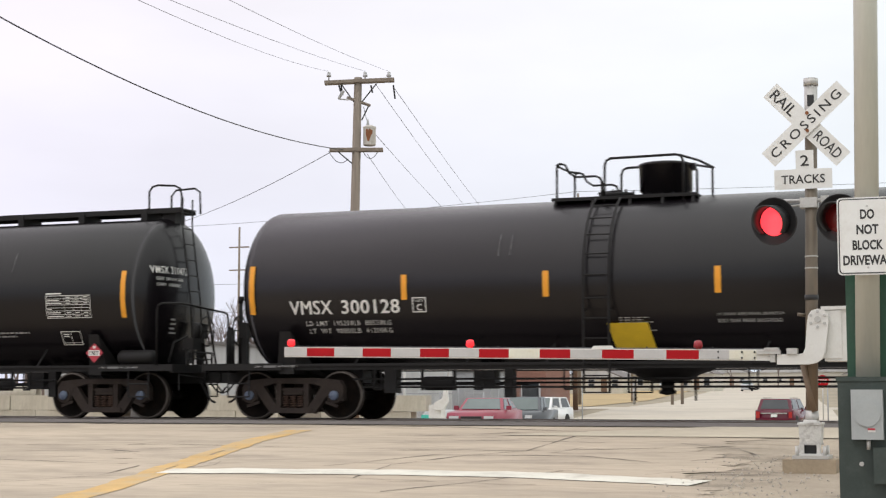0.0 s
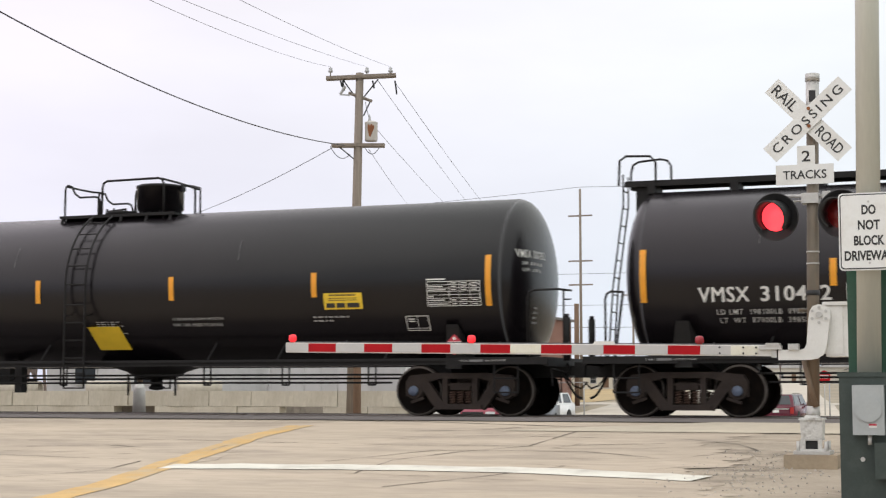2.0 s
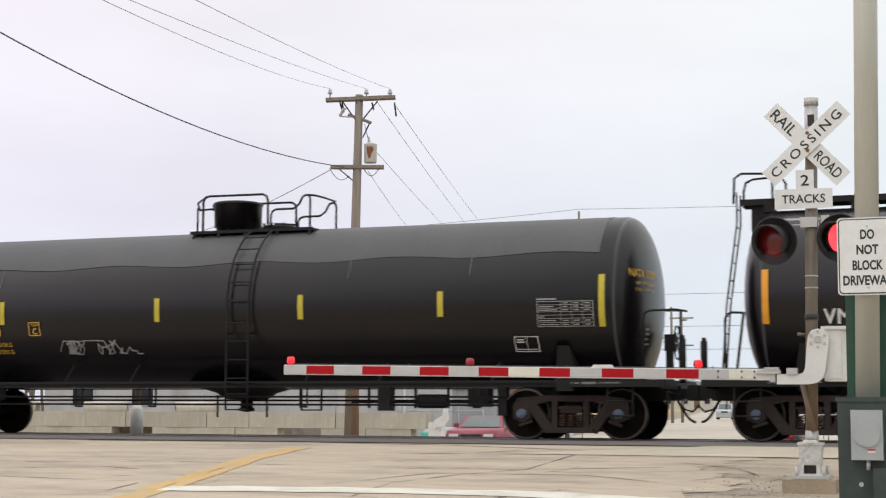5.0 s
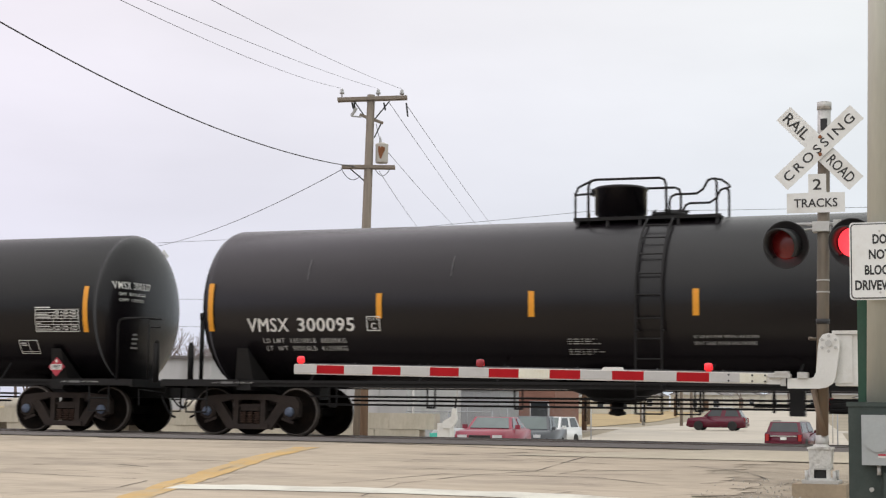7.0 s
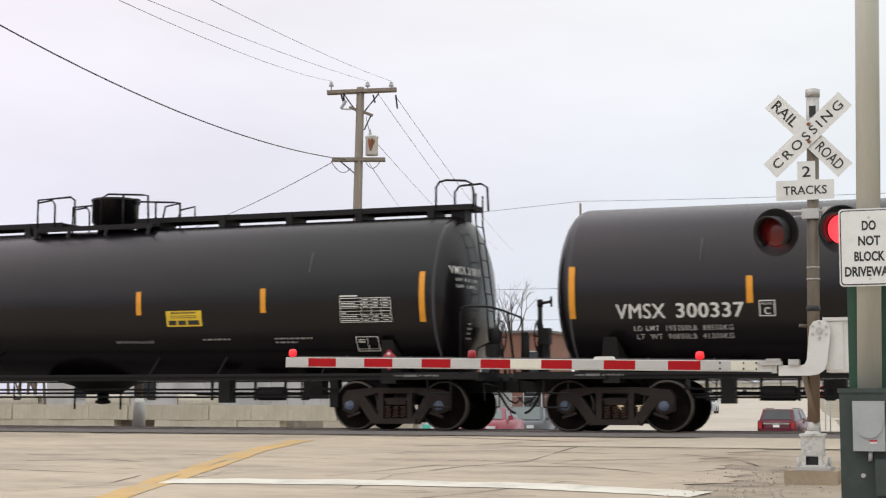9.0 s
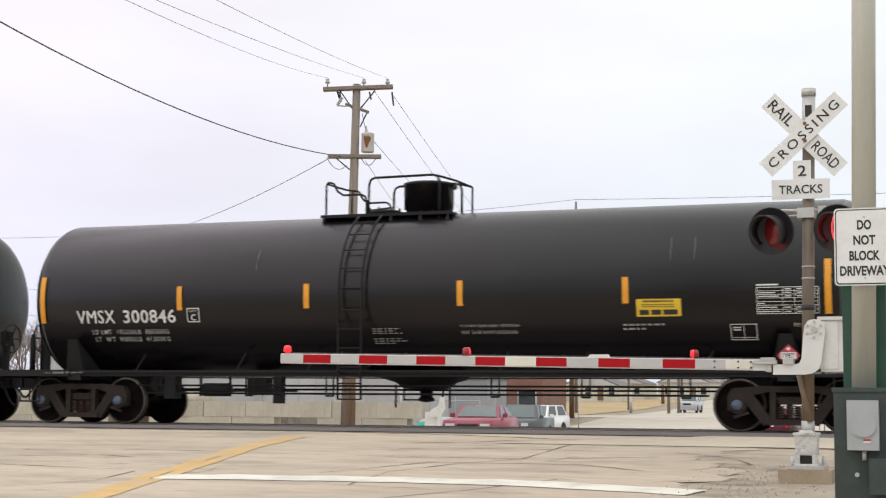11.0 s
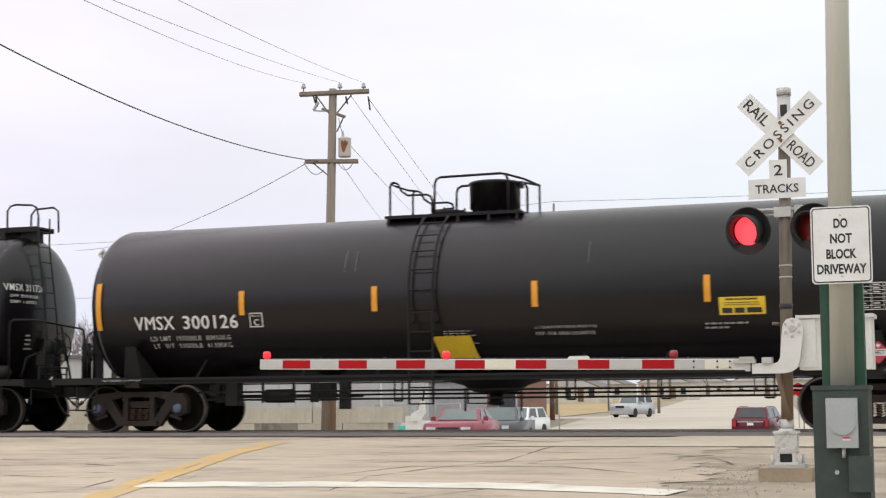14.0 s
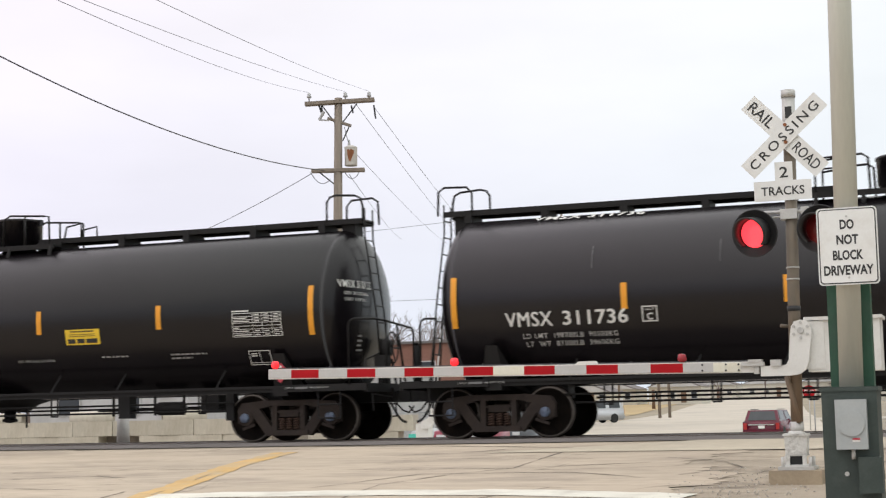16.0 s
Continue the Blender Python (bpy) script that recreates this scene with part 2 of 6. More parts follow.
ROOFM = mat("grey_shingle", (0.16, 0.145, 0.14), 0.9, vary=0.25, scale=0.6, fine=5)
SIDING = mat("house_siding", (0.55, 0.52, 0.45), 0.8, vary=0.1, scale=0.5, rand=0.5)
GLASS_D = mat("dark_window_glass", (0.03, 0.035, 0.04), 0.12, vary=0.2, scale=2)
PEBBLE = mat("pale_pebbles", (0.421, 0.381, 0.332), 0.9, vary=0.4, scale=20)
TAN = mat("tan_concrete", (0.340, 0.271, 0.190), 0.9, vary=0.2, scale=3, fine=20, dirt=(0.203, 0.162, 0.121), dirt_amount=0.5, dirt_scale=4, bump=0.3, bump_scale=30)
BARK = mat("bare_branch_bark", (0.17, 0.135, 0.125), 0.95, vary=0.3, scale=3)
FENCEM = mat("chain_link_galvanised", (0.35, 0.36, 0.37), 0.6, 0.4, vary=0.1)
TYRE = mat("tyre_rubber", (0.02, 0.02, 0.02), 0.85, vary=0.2)
RIM = mat("alloy_rim", (0.45, 0.45, 0.46), 0.35, 0.7, vary=0.1)
CHROME = mat("chrome_trim", (0.6, 0.6, 0.6), 0.2, 0.9, vary=0.05)
LAMPG = mat("headlamp_glass", (0.55, 0.56, 0.58), 0.15, vary=0.1)
TAILR = mat("tail_lamp_red", (0.35, 0.02, 0.02), 0.25, vary=0.1)
CARGLASS = mat("car_glass", (0.12, 0.15, 0.145), 0.06, vary=0.2, scale=1.5)
PAINT_RED = mat("faded_red_car_paint", (0.26, 0.035, 0.06), 0.3, vary=0.08)
PAINT_MAROON = mat("deep_red_car_paint", (0.095, 0.004, 0.018), 0.22, vary=0.08)
PAINT_GREY = mat("dark_grey_car_paint", (0.08, 0.085, 0.095), 0.3, vary=0.1)
PAINT_WHITE = mat("white_car_paint", (0.72, 0.72, 0.72), 0.25, vary=0.05)
PAINT_SILVER = mat("silver_car_paint", (0.46, 0.47, 0.49), 0.28, 0.3, vary=0.06)
TEAL = mat("teal_plastic", (0.08, 0.52, 0.42), 0.4, vary=0.1)


# ---- mesh helpers ----
def box(bm, x0, x1, y0, y1, z0, z1):
    v = [bm.verts.new(p) for p in ((x0, y0, z0), (x1, y0, z0), (x1, y1, z0), (x0, y1, z0), (x0, y0, z1), (x1, y0, z1), (x1, y1, z1), (x0, y1, z1))]
    for f in ((0, 3, 2, 1), (4, 5, 6, 7), (0, 1, 5, 4), (1, 2, 6, 5), (2, 3, 7, 6), (3, 0, 4, 7)):
        bm.faces.new([v[i] for i in f])
    return v


def beam(bm, a, b, w, h):
    """A square bar from a to b, w wide across y, h thick in the x-z plane."""
    a, b = Vector(a), Vector(b)
    d = (b - a).normalized()
    s = Vector((0, 1, 0)) * w / 2
    u = d.cross(Vector((0, 1, 0))).normalized() * h / 2
    v = [bm.verts.new(p + i * s + j * u) for p in (a, b) for i, j in ((-1, -1), (1, -1), (1, 1), (-1, 1))]
    for f in ((0, 1, 2, 3), (7, 6, 5, 4), (0, 4, 5, 1), (1, 5, 6, 2), (2, 6, 7, 3), (3, 7, 4, 0)):
        bm.faces.new([v[i] for i in f])


def rod(bm, a, b, r0, r1=None, n=8, caps=True):
    a, b = Vector(a), Vector(b)
    r1 = r0 if r1 is None else r1
    d = (b - a).normalized()
    s = d.orthogonal().normalized()
    t = d.cross(s)
    rings = []
    for p, r in ((a, r0), (b, r1)):
        rings.append([bm.verts.new(p + (s * math.cos(k * math.tau / n) + t * math.sin(k * math.tau / n)) * r) for k in range(n)])
    for k in range(n):
        f = bm.faces.new((rings[0][k], rings[0][(k + 1) % n], rings[1][(k + 1) % n], rings[1][k]))
        f.smooth = n > 6
    if caps:
        bm.faces.new(rings[0][::-1])
        bm.faces.new(rings[1])


def tube(bm, pts, r, n=8):
    """A round bar bent along pts, one closed skin."""
    pts = [Vector(p) for p in pts]
    rings, side = [], None
    for i, p in enumerate(pts):
        d = (pts[min(i + 1, len(pts) - 1)] - pts[max(i - 1, 0)]).normalized()
        side = d.orthogonal().normalized() if side is None else (side - d * side.dot(d)).normalized()
        up = d.cross(side)
        rings.append([bm.verts.new(p + (side * math.cos(k * math.tau / n) + up * math.sin(k * math.tau / n)) * r) for k in range(n)])
    for a, b in zip(rings, rings[1:]):
        for k in range(n):
            bm.faces.new((a[k], a[(k + 1) % n], b[(k + 1) % n], b[k])).smooth = True
    bm.faces.new(rings[0][::-1])
    bm.faces.new(rings[-1])


def lathe(bm, prof, axis="z", n=32, centre=(0, 0, 0), smooth=True, caps=True):
    """prof: (distance along the axis, radius) pairs; ends close where the radius is nought."""
    c = Vector(centre)

    def at(h, r, k):
        a = k * math.tau / n
        p, q = r * math.cos(a), r * math.sin(a)
        return c + Vector({"x": (h, p, q), "y": (p, h, q), "z": (p, q, h)}[axis])
    rings = [[bm.verts.new(at(h, r, k)) for k in range(n)] if r > 1e-6 else [bm.verts.new(at(h, 0, 0))] for h, r in prof]
    for a, b in zip(rings, rings[1:]):
        for k in range(n):
            q = [a[k % len(a)], a[(k + 1) % len(a)], b[(k + 1) % len(b)], b[k % len(b)]]
            q = [v for i, v in enumerate(q) if v not in q[:i]]
            if len(q) > 2:
                bm.faces.new(q).smooth = smooth
    for ring, flip in ((rings[0], True), (rings[-1], False)):
        if caps and len(ring) > 2:
            bm.faces.new(ring[::-1] if flip else ring)


def prism(bm, outline, y0, y1):
    """An x-z outline drawn out along y."""
    a = [bm.verts.new((x, y0, z)) for x, z in outline]
    b = [bm.verts.new((x, y1, z)) for x, z in outline]
    bm.faces.new(a)
    bm.faces.new(b[::-1])
    for i in range(len(a)):
        j = (i + 1) % len(a)
        bm.faces.new((a[j], a[i], b[i], b[j]))


def bevel(bm, w, seg=2):
    bmesh.ops.bevel(bm, geom=[e for e in bm.edges if e.is_manifold and e.calc_face_angle(0) > 0.6], offset=w, segments=seg, affect="EDGES", profile=0.6)


KEPT = {}


def mesh_of(key, build, material):
    """One mesh for each key; build(bm) makes it the first time."""
    if key not in KEPT:
        bm = bmesh.new()
        build(bm)
        bmesh.ops.recalc_face_normals(bm, faces=bm.faces)
        me = bpy.data.meshes.new(key)
        bm.to_mesh(me)
        bm.free()
        me.materials.append(material)
        KEPT[key] = me
    return KEPT[key]


def part(name, build, material, parent=None, label="", key=None, m=None):
    """Links what build(bm) makes as one mesh object under its thing."""
    k = key or "%s_%d" % (name, len(KEPT))
    ob = new(name, mesh_of(k, build, material))
    if parent:
        ob.parent = parent
    if m is not None:
        ob.matrix_basis = m
    if label:
        ob["label"] = label
    return ob


def thing(name, label, category, m=None, group="", kind=""):
    ob = new(name)
    if m is not None:
        ob.matrix_basis = m
    return tagged(ob, label, category, group, kind)


def letters(txt, width, height, bold=0.0, space=1.0):
    """A flat mesh of the words, width by height, its lower left corner at the origin, standing in x-z and facing -y."""
    key = "letters_%s_%.3f_%.3f_%.2f" % (txt, width, height, space)
    if key in KEPT:
        return KEPT[key]
    cu = bpy.data.curves.new("letters", "FONT")
    cu.body, cu.size, cu.offset, cu.resolution_u, cu.space_character = txt, 1.0, bold, 3, space
    tmp = new("letters_source", cu)
    bpy.context.view_layer.update()
    me = bpy.data.meshes.new_from_object(tmp.evaluated_get(bpy.context.evaluated_depsgraph_get()))
    bpy.data.objects.remove(tmp)
    bpy.data.curves.remove(cu)
    co = np.empty(len(me.vertices) * 3)
    me.vertices.foreach_get("co", co)
    co = co.reshape(-1, 3)
    lo, hi = co.min(0), co.max(0)
    x = (co[:, 0] - lo[0]) / (hi[0] - lo[0]) * width
    z = (co[:, 1] - lo[1]) / (hi[1] - lo[1]) * height
    me.vertices.foreach_set("co", np.stack([x, 0 * x, z], 1).ravel())
    me.update()
    KEPT[key] = me
    return me


def words(name, txt, x, z, width, height, material, parent, wrap=None, bold=0.0, label="", m=None, space=1.0, strike=0.0):
    """Lettering placed at x, z under parent; wrap(x, z) gives the y of the surface that it lies on."""
    me = letters(txt, width, height, bold, space).copy()
    if wrap:
        co = np.empty(len(me.vertices) * 3)
        me.vertices.foreach_get("co", co)
        co = co.reshape(-1, 3)
        co[:, 0] += x
        co[:, 2] += z
        co[:, 1] = [wrap(a, c) for a, c in zip(co[:, 0], co[:, 2])]
        me.vertices.foreach_set("co", co.ravel())
    if strike:
        # a second pass of the stencil, a little to the side, for heavier strokes
        bm = bmesh.new()
        bm.from_mesh(me)
        twin = bmesh.ops.duplicate(bm, geom=bm.verts[:] + bm.edges[:] + bm.faces[:])["geom"]
        bmesh.ops.translate(bm, verts=[g for g in twin if isinstance(g, bmesh.types.BMVert)], vec=(strike, -0.004, 0))
        bm.to_mesh(me)
        bm.free()
    me.materials.clear()
    me.materials.append(material)
    me.update()
    ob = new(name, me)
    ob.parent = parent
    if not wrap:
        ob.matrix_basis = pose(x, 0, z) if m is None else m @ pose(x, 0, z)
    if label:
        ob["label"] = label
    return ob


# ---- ground, street and tracks ----
PROFILE_Y = (-400, -5, 0, 12, 18.7, 25.3, 29.6, 34.5, 42, 60, 72, 85, 118, 185, 260, 400, 900, 3000)
PROFILE_Z = (-1.2, -1.05, -1.0, -0.75, -0.43, -0.02, -0.02, -0.22, -1.08, -1.15, -1.45, -1.42, -0.75, -0.45, 0.8, 2.5, 4, 4)
TRACK_Y = 27.8


def ground_z(y):
    return float(np.interp(y, PROFILE_Y, PROFILE_Z))


def sheet(name, y0, y1, x_left, x_right, lift, material, step=1.0, nx=2, **tags):
    """A strip of ground between y0 and y1 that follows the lie of the land; x_left(y), x_right(y) are its edges."""
    ys = sorted({y0, y1, *[p for p in PROFILE_Y if y0 < p < y1], *np.arange(y0, y1, step)})
    bm = bmesh.new()
    rows = []
    for y in ys:
        a, b = x_left(y), x_right(y)
        rows.append([bm.verts.new((a + (b - a) * i / (nx - 1), y, ground_z(y) + lift)) for i in range(nx)])
    for r, s in zip(rows, rows[1:]):
        for i in range(nx - 1):
            bm.faces.new((r[i], r[i + 1], s[i + 1], s[i]))
    me = bpy.data.meshes.new(name)
    bm.to_mesh(me)
    bm.free()
    me.materials.append(material)
    return tagged(new(name, me), kind="structure", **tags)


def const(v):
    return lambda y: v


def road_x(off):
    """The street's line: it bears slightly away from square to the tracks."""
    return lambda y: -10.2 - 0.13 * (y - 17.0) + off


def broken_edge(y):
    """The crumbled right-hand edge of the pavement."""
    return -3.7 - 0.10 * (y - 20) + 0.30 * math.sin(y * 1.7) + 0.16 * math.sin(y * 6.1 + 1) + 0.11 * math.sin(y * 13.7) + 0.07 * math.sin(y * 29.0)


sheet("ground", -400, 3000, const(-2500), const(2500), 0.0, GROUND, step=120, label="dry bare winter earth to the horizon", category="ground")
sheet("pavement", -40, 24.6, const(-70), lambda y: broken_edge(y) + 0.15, 0.012, CONC, step=0.1, label="cracked weathered concrete street pavement before the crossing", category="pavement")
sheet("road", 34.5, 420, road_x(-6.5), road_x(10.5), 0.02, ROADFAR, step=6, label="pale concrete street beyond the tracks", category="road")
sheet("side_street", 118, 130, const(-160), const(60), 0.03, ROADFAR, step=3, label="pale concrete cross street", category="road")
sheet("shoulder", 6, 24.6, lambda y: broken_edge(y), const(14), 0.006, ASPH, step=0.5, label="broken asphalt shoulder with gravel and mud", category="ground")
sheet("crossing_apron", 24.75, 26.2, const(-70), const(3.0), 0.016, RUBBER, label="dark worn asphalt apron beside the rails", category="pavement")
sheet("concrete_apron", 22.9, 24.7, lambda y: -7.6 + 1.7 * (y - 22.9), const(6), 0.022, CONC_STRIP, step=0.2, label="pale concrete apron beside the crossing", category="pavement")
sheet("crossing_deck", 26.15, 34.6, const(-70), const(12), 0.008, RUBBER, label="dark rubber and asphalt deck between the rails", category="pavement")
sheet("ballast_bed", 25.6, 35.0, const(12), const(700), 0.01, BALLAST, label="grey crushed stone track ballast", category="ballast")
sheet("ballast_bed", 25.6, 35.0, const(-700), const(-70), 0.01, BALLAST, label="grey crushed stone track ballast", category="ballast")
sheet("grass_lot", 131, 330, lambda y: -170, lambda y: road_x(-8.5)(y) - 1.5, 0.05, GRASS, step=8, label="dormant straw-coloured lawn", category="lawn")
sheet("grass_strip", 60, 117, road_x(-30), road_x(-8.0), 0.03, DIRT, step=6, label="bare packed earth verge", category="ground")

for yc in (TRACK_Y, 32.0):
    for s in (-0.752, 0.752):
        def rail_build(bm, s=s, yc=yc):
            prism_pts = [(-0.036, 0.0), (0.036, 0.0), (0.036, -0.04), (0.01, -0.05), (0.01, -0.13), (0.07, -0.15), (-0.07, -0.15), (-0.01, -0.13), (-0.01, -0.05), (-0.036, -0.04)]
            a = [bm.verts.new((-700, yc + s + p, q + 0.004 + ground_z(yc) + 0.02)) for p, q in prism_pts]
            b = [bm.verts.new((700, yc + s + p, q + 0.004 + ground_z(yc) + 0.02)) for p, q in prism_pts]
            for i in range(len(a)):
                j = (i + 1) % len(a)
                bm.faces.new((a[i], a[j], b[j], b[i]))
        tagged(part("rail", rail_build, RAIL, key="rail_%.3f" % (yc + s)), "worn steel rail sunk in the crossing deck", "rail", "rails of the two tracks", "structure")


def ribbon(name, pts, width, material, lift, label, category="road marking", ragged=0.0, kind="structure", seed=1):
    """A thin strip on the ground along pts."""
    rnd = random.Random(seed)
    bm = bmesh.new()
    dense = []
    for (ax, ay), (bx, by) in zip(pts, pts[1:]):
        n = max(2, int(math.hypot(bx - ax, by - ay) / 0.25))
        dense += [(ax + (bx - ax) * i / n, ay + (by - ay) * i / n) for i in range(n)]
    dense.append(pts[-1])
    prev = None
    for i, (x, y) in enumerate(dense):
        q = dense[min(i + 1, len(dense) - 1)]
        p = dense[max(i - 1, 0)]
        d = Vector((q[0] - p[0], q[1] - p[1], 0)).normalized()
        nrm = Vector((-d.y, d.x, 0))
        ja, jb = (rnd.uniform(-ragged, ragged) for _ in range(2))
        jitter = nrm * (ja + jb) * 0.7
        a = Vector((x, y, 0)) + jitter + nrm * (width / 2 + ja)
        b = Vector((x, y, 0)) + jitter - nrm * (width / 2 + jb)
        a.z, b.z = ground_z(a.y) + lift, ground_z(b.y) + lift
        cur = (bm.verts.new(a), bm.verts.new(b))
        if prev:
            bm.faces.new((prev[0], prev[1], cur[1], cur[0]))
        prev = cur
    me = bpy.data.meshes.new(name)
    bm.to_mesh(me)
    bm.free()
    me.materials.append(material)
    return tagged(new(name, me), label, category, "", kind)


ribbon("centre_line", [(-8.9, 9.0), (-9.80, 15.3), (-10.44, 17.8), (-11.24, 21.5), (-11.37, 23.5)], 0.22, YLINE, 0.018, "worn yellow centre line paint", ragged=0.03, seed=2)
ribbon("centre_line", [(-8.68, 9.0), (-9.62, 15.3), (-10.22, 17.8), (-11.02, 21.5), (-11.15, 23.5)], 0.22, YLINE, 0.0185, "worn yellow centre line paint", ragged=0.03, seed=3)
ribbon("stop_line", [(-10.15, 17.3), (-8.5, 17.52), (-7.0, 17.62), (-5.55, 17.6), (-4.1, 17.3), (-3.3, 17.1)], 0.62, WLINE, 0.020, "worn white stop line paint", ragged=0.035, seed=4)
CRACKS = [
    [(-16.0, 24.5), (-11.5, 24.62), (-9.0, 24.35), (-6.6, 23.75), (-3.4, 23.1), (-1.5, 22.8)],
    [(-7.4, 16.9), (-7.6, 18.6), (-7.0, 19.9), (-6.4, 20.6), (-6.3, 23.6)],
    [(-8.4, 18.3), (-7.5, 19.9), (-5.4, 20.0), (-4.4, 19.4)],
    [(-14.5, 20.5), (-12.2, 20.9), (-9.4, 20.6), (-6.4, 20.6), (-4.6, 21.2)],
    [(-13.9, 19.6), (-12.8, 20.0), (-12.0, 19.7)],
    [(-6.5, 15.6), (-5.8, 16.8), (-5.2, 18.2)],
    [(-15.5, 18.2), (-13.5, 18.4), (-11.2, 18.1)],
    [(-8.7, 21.8), (-7.2, 22.1), (-5.6, 21.9)],
    [(-11.5, 15.6), (-10.7, 16.6), (-10.9, 17.9)],
    [(-4.5, 21.9), (-3.6, 21.3), (-3.2, 20.4), (-3.9, 19.6)],
    [(-9.6, 22.6), (-8.1, 22.9), (-7.4, 23.5)],
]
for i, c in enumerate(CRACKS):
    ribbon("pavement_crack", c, 0.045 if i == 0 else 0.022, CRACK, 0.0175, "dark open crack in the concrete", "crack", ragged=0.012, seed=20 + i)
rc = random.Random(77)
for k in range(30):
    x, y = rc.uniform(-16, -3.2), 14.2 + 10.2 * rc.random() ** 0.8
    d, pts = rc.uniform(-0.25, 0.25) + (1.2 if rc.random() < 0.25 else 0.0), []
    for _ in range(rc.randint(3, 7)):
        pts.append((x, y))
        x, y = x + 0.45 * math.cos(d), min(24.3, y + 0.45 * math.sin(d))
        d += rc.uniform(-0.6, 0.6)
    ribbon("pavement_crack", pts, rc.uniform(0.008, 0.02), CRACK_FINE, 0.0165, "fine weathered crack in the concrete", "crack", ragged=0.012, seed=100 + k)

def scatter_stones():
    rnd = random.Random(8)

    def build(bm):
        for _ in range(320):
            x, y = rnd.gauss(-2.8, 0.45), rnd.uniform(15.5, 20.5)
            s = rnd.uniform(0.004, 0.014)
            m = Matrix.Translation((x, y, ground_z(y) + 0.014)) @ Euler((rnd.random() * 3, rnd.random() * 3, 0)).to_matrix().to_4x4() @ Matrix.Diagonal((s * rnd.uniform(1, 2), s, s * 0.7, 1))
            bmesh.ops.create_icosphere(bm, subdivisions=1, radius=1, matrix=m)
    ob = part("gravel", build, PEBBLE)
    tagged(ob, "loose pale gravel at the pavement edge", "gravel", "", "stuff")


# ---- tank cars ----
CAR_L = 18.18
R_TANK, Z_AXIS = 1.57, 2.50


def shell_y(x, z):
    return -math.sqrt(max(0.01, R_TANK ** 2 - (z - Z_AXIS) ** 2)) - 0.012


def sill_y(x, z):
    return -1.45


def tank_profile(xt, a):
    prof = []
    for k in range(13):
        d = a * math.cos(k * math.pi / 24)
        r = (R_TANK - 0.012) * math.sqrt(max(0.0, 1 - (d / a) ** 2)) if k else 0.0
        prof.append((-xt - d, r))
    prof += [(-xt, R_TANK - 0.012), (-xt + 0.015, R_TANK)]
    prof += [(xt - 0.015, R_TANK), (xt, R_TANK - 0.012)]
    for k in range(12, -1, -1):
        d = a * math.cos(k * math.pi / 24)
        r = (R_TANK - 0.012) * math.sqrt(max(0.0, 1 - (d / a) ** 2)) if k else 0.0
        prof.append((xt + d, r))
    return prof


def strip_on_shell(bm, x0, x1, z0, z1, n=8, off=0.0):
    prev = None
    for i in range(n + 1):
        z = z0 + (z1 - z0) * i / n
        y = shell_y(0, z) - off
        cur = [bm.verts.new((x0, y, z)), bm.verts.new((x1, y, z))]
        if prev:
            bm.faces.new((prev[0], prev[1], cur[1], cur[0]))
        prev = cur


def frame_on_shell(bm, x0, x1, z0, z1, w, cols=(), rows=()):
    for a, b in ((z0, z0 + w), (z1 - w, z1), *[(r, r + w * 0.7) for r in rows]):
        strip_on_shell(bm, x0, x1, a, b, 1)
    for a, b in ((x0, x0 + w), (x1 - w, x1), *[(c, c + w * 0.7) for c in cols]):
        strip_on_shell(bm, a, b, z0, z1, 6)


def table_build(bm):
    """The white outlined data panel with lines of small figures, 1.08 by 0.48."""
    frame_on_shell(bm, 0, 1.03, 1.99, 2.44, 0.011, (0.43, 0.63, 0.83), (2.06, 2.13, 2.19, 2.25, 2.31, 2.37))
    strip_on_shell(bm, 0, 0.36, 2.465, 2.49, 1)
    for z, w in ((2.02, 0.36), (2.09, 0.31), (2.155, 0.1), (2.275, 0.34), (2.335, 0.28)):
        strip_on_shell(bm, 0.03, 0.03 + w, z, z + 0.017, 1)
    for z in (2.02, 2.09, 2.275, 2.335, 2.395):
        for x in (0.47, 0.67, 0.87):
            strip_on_shell(bm, x, x + 0.10, z, z + 0.017, 1)


def small_box_build(bm):
    frame_on_shell(bm, 0, 0.45, 1.56, 1.83, 0.013, (0.225,), (1.60,))
    for z in (1.76, 1.72):
        strip_on_shell(bm, 0.05, 0.18, z, z + 0.02, 1)


def plate_c_build(bm):
    frame_on_shell(bm, 0, 0.27, 1.97, 2.24, 0.018)


def emergency_build(bm):
    strip_on_shell(bm, 0, 0.78, 1.97, 2.27, 4)


def emergency_text(bm):
    for z, x0, x1, h in ((2.215, 0.12, 0.66, 0.03), (2.165, 0.1, 0.68, 0.015), (2.13, 0.1, 0.68, 0.015)):
        for k in range(12):
            a = x0 + (x1 - x0) * k / 12
            strip_on_shell(bm, a, a + (x1 - x0) / 16, z, z + h, 1, 0.004)
    for a, b in ((0.05, 0.22), (0.26, 0.43), (0.47, 0.72)):
        strip_on_shell(bm, a, b, 2.0, 2.085, 1, 0.004)


def bars_build(lines):
    def build(bm):
        for x0, x1, z, h in lines:
            x = x0
            k = 0
            while x < x1:
                w = (0.07, 0.11, 0.05, 0.09)[k % 4]
                strip_on_shell(bm, x, min(x + w, x1), z, z + h, 1)
                x += w + 0.03
                k += 1
    return build


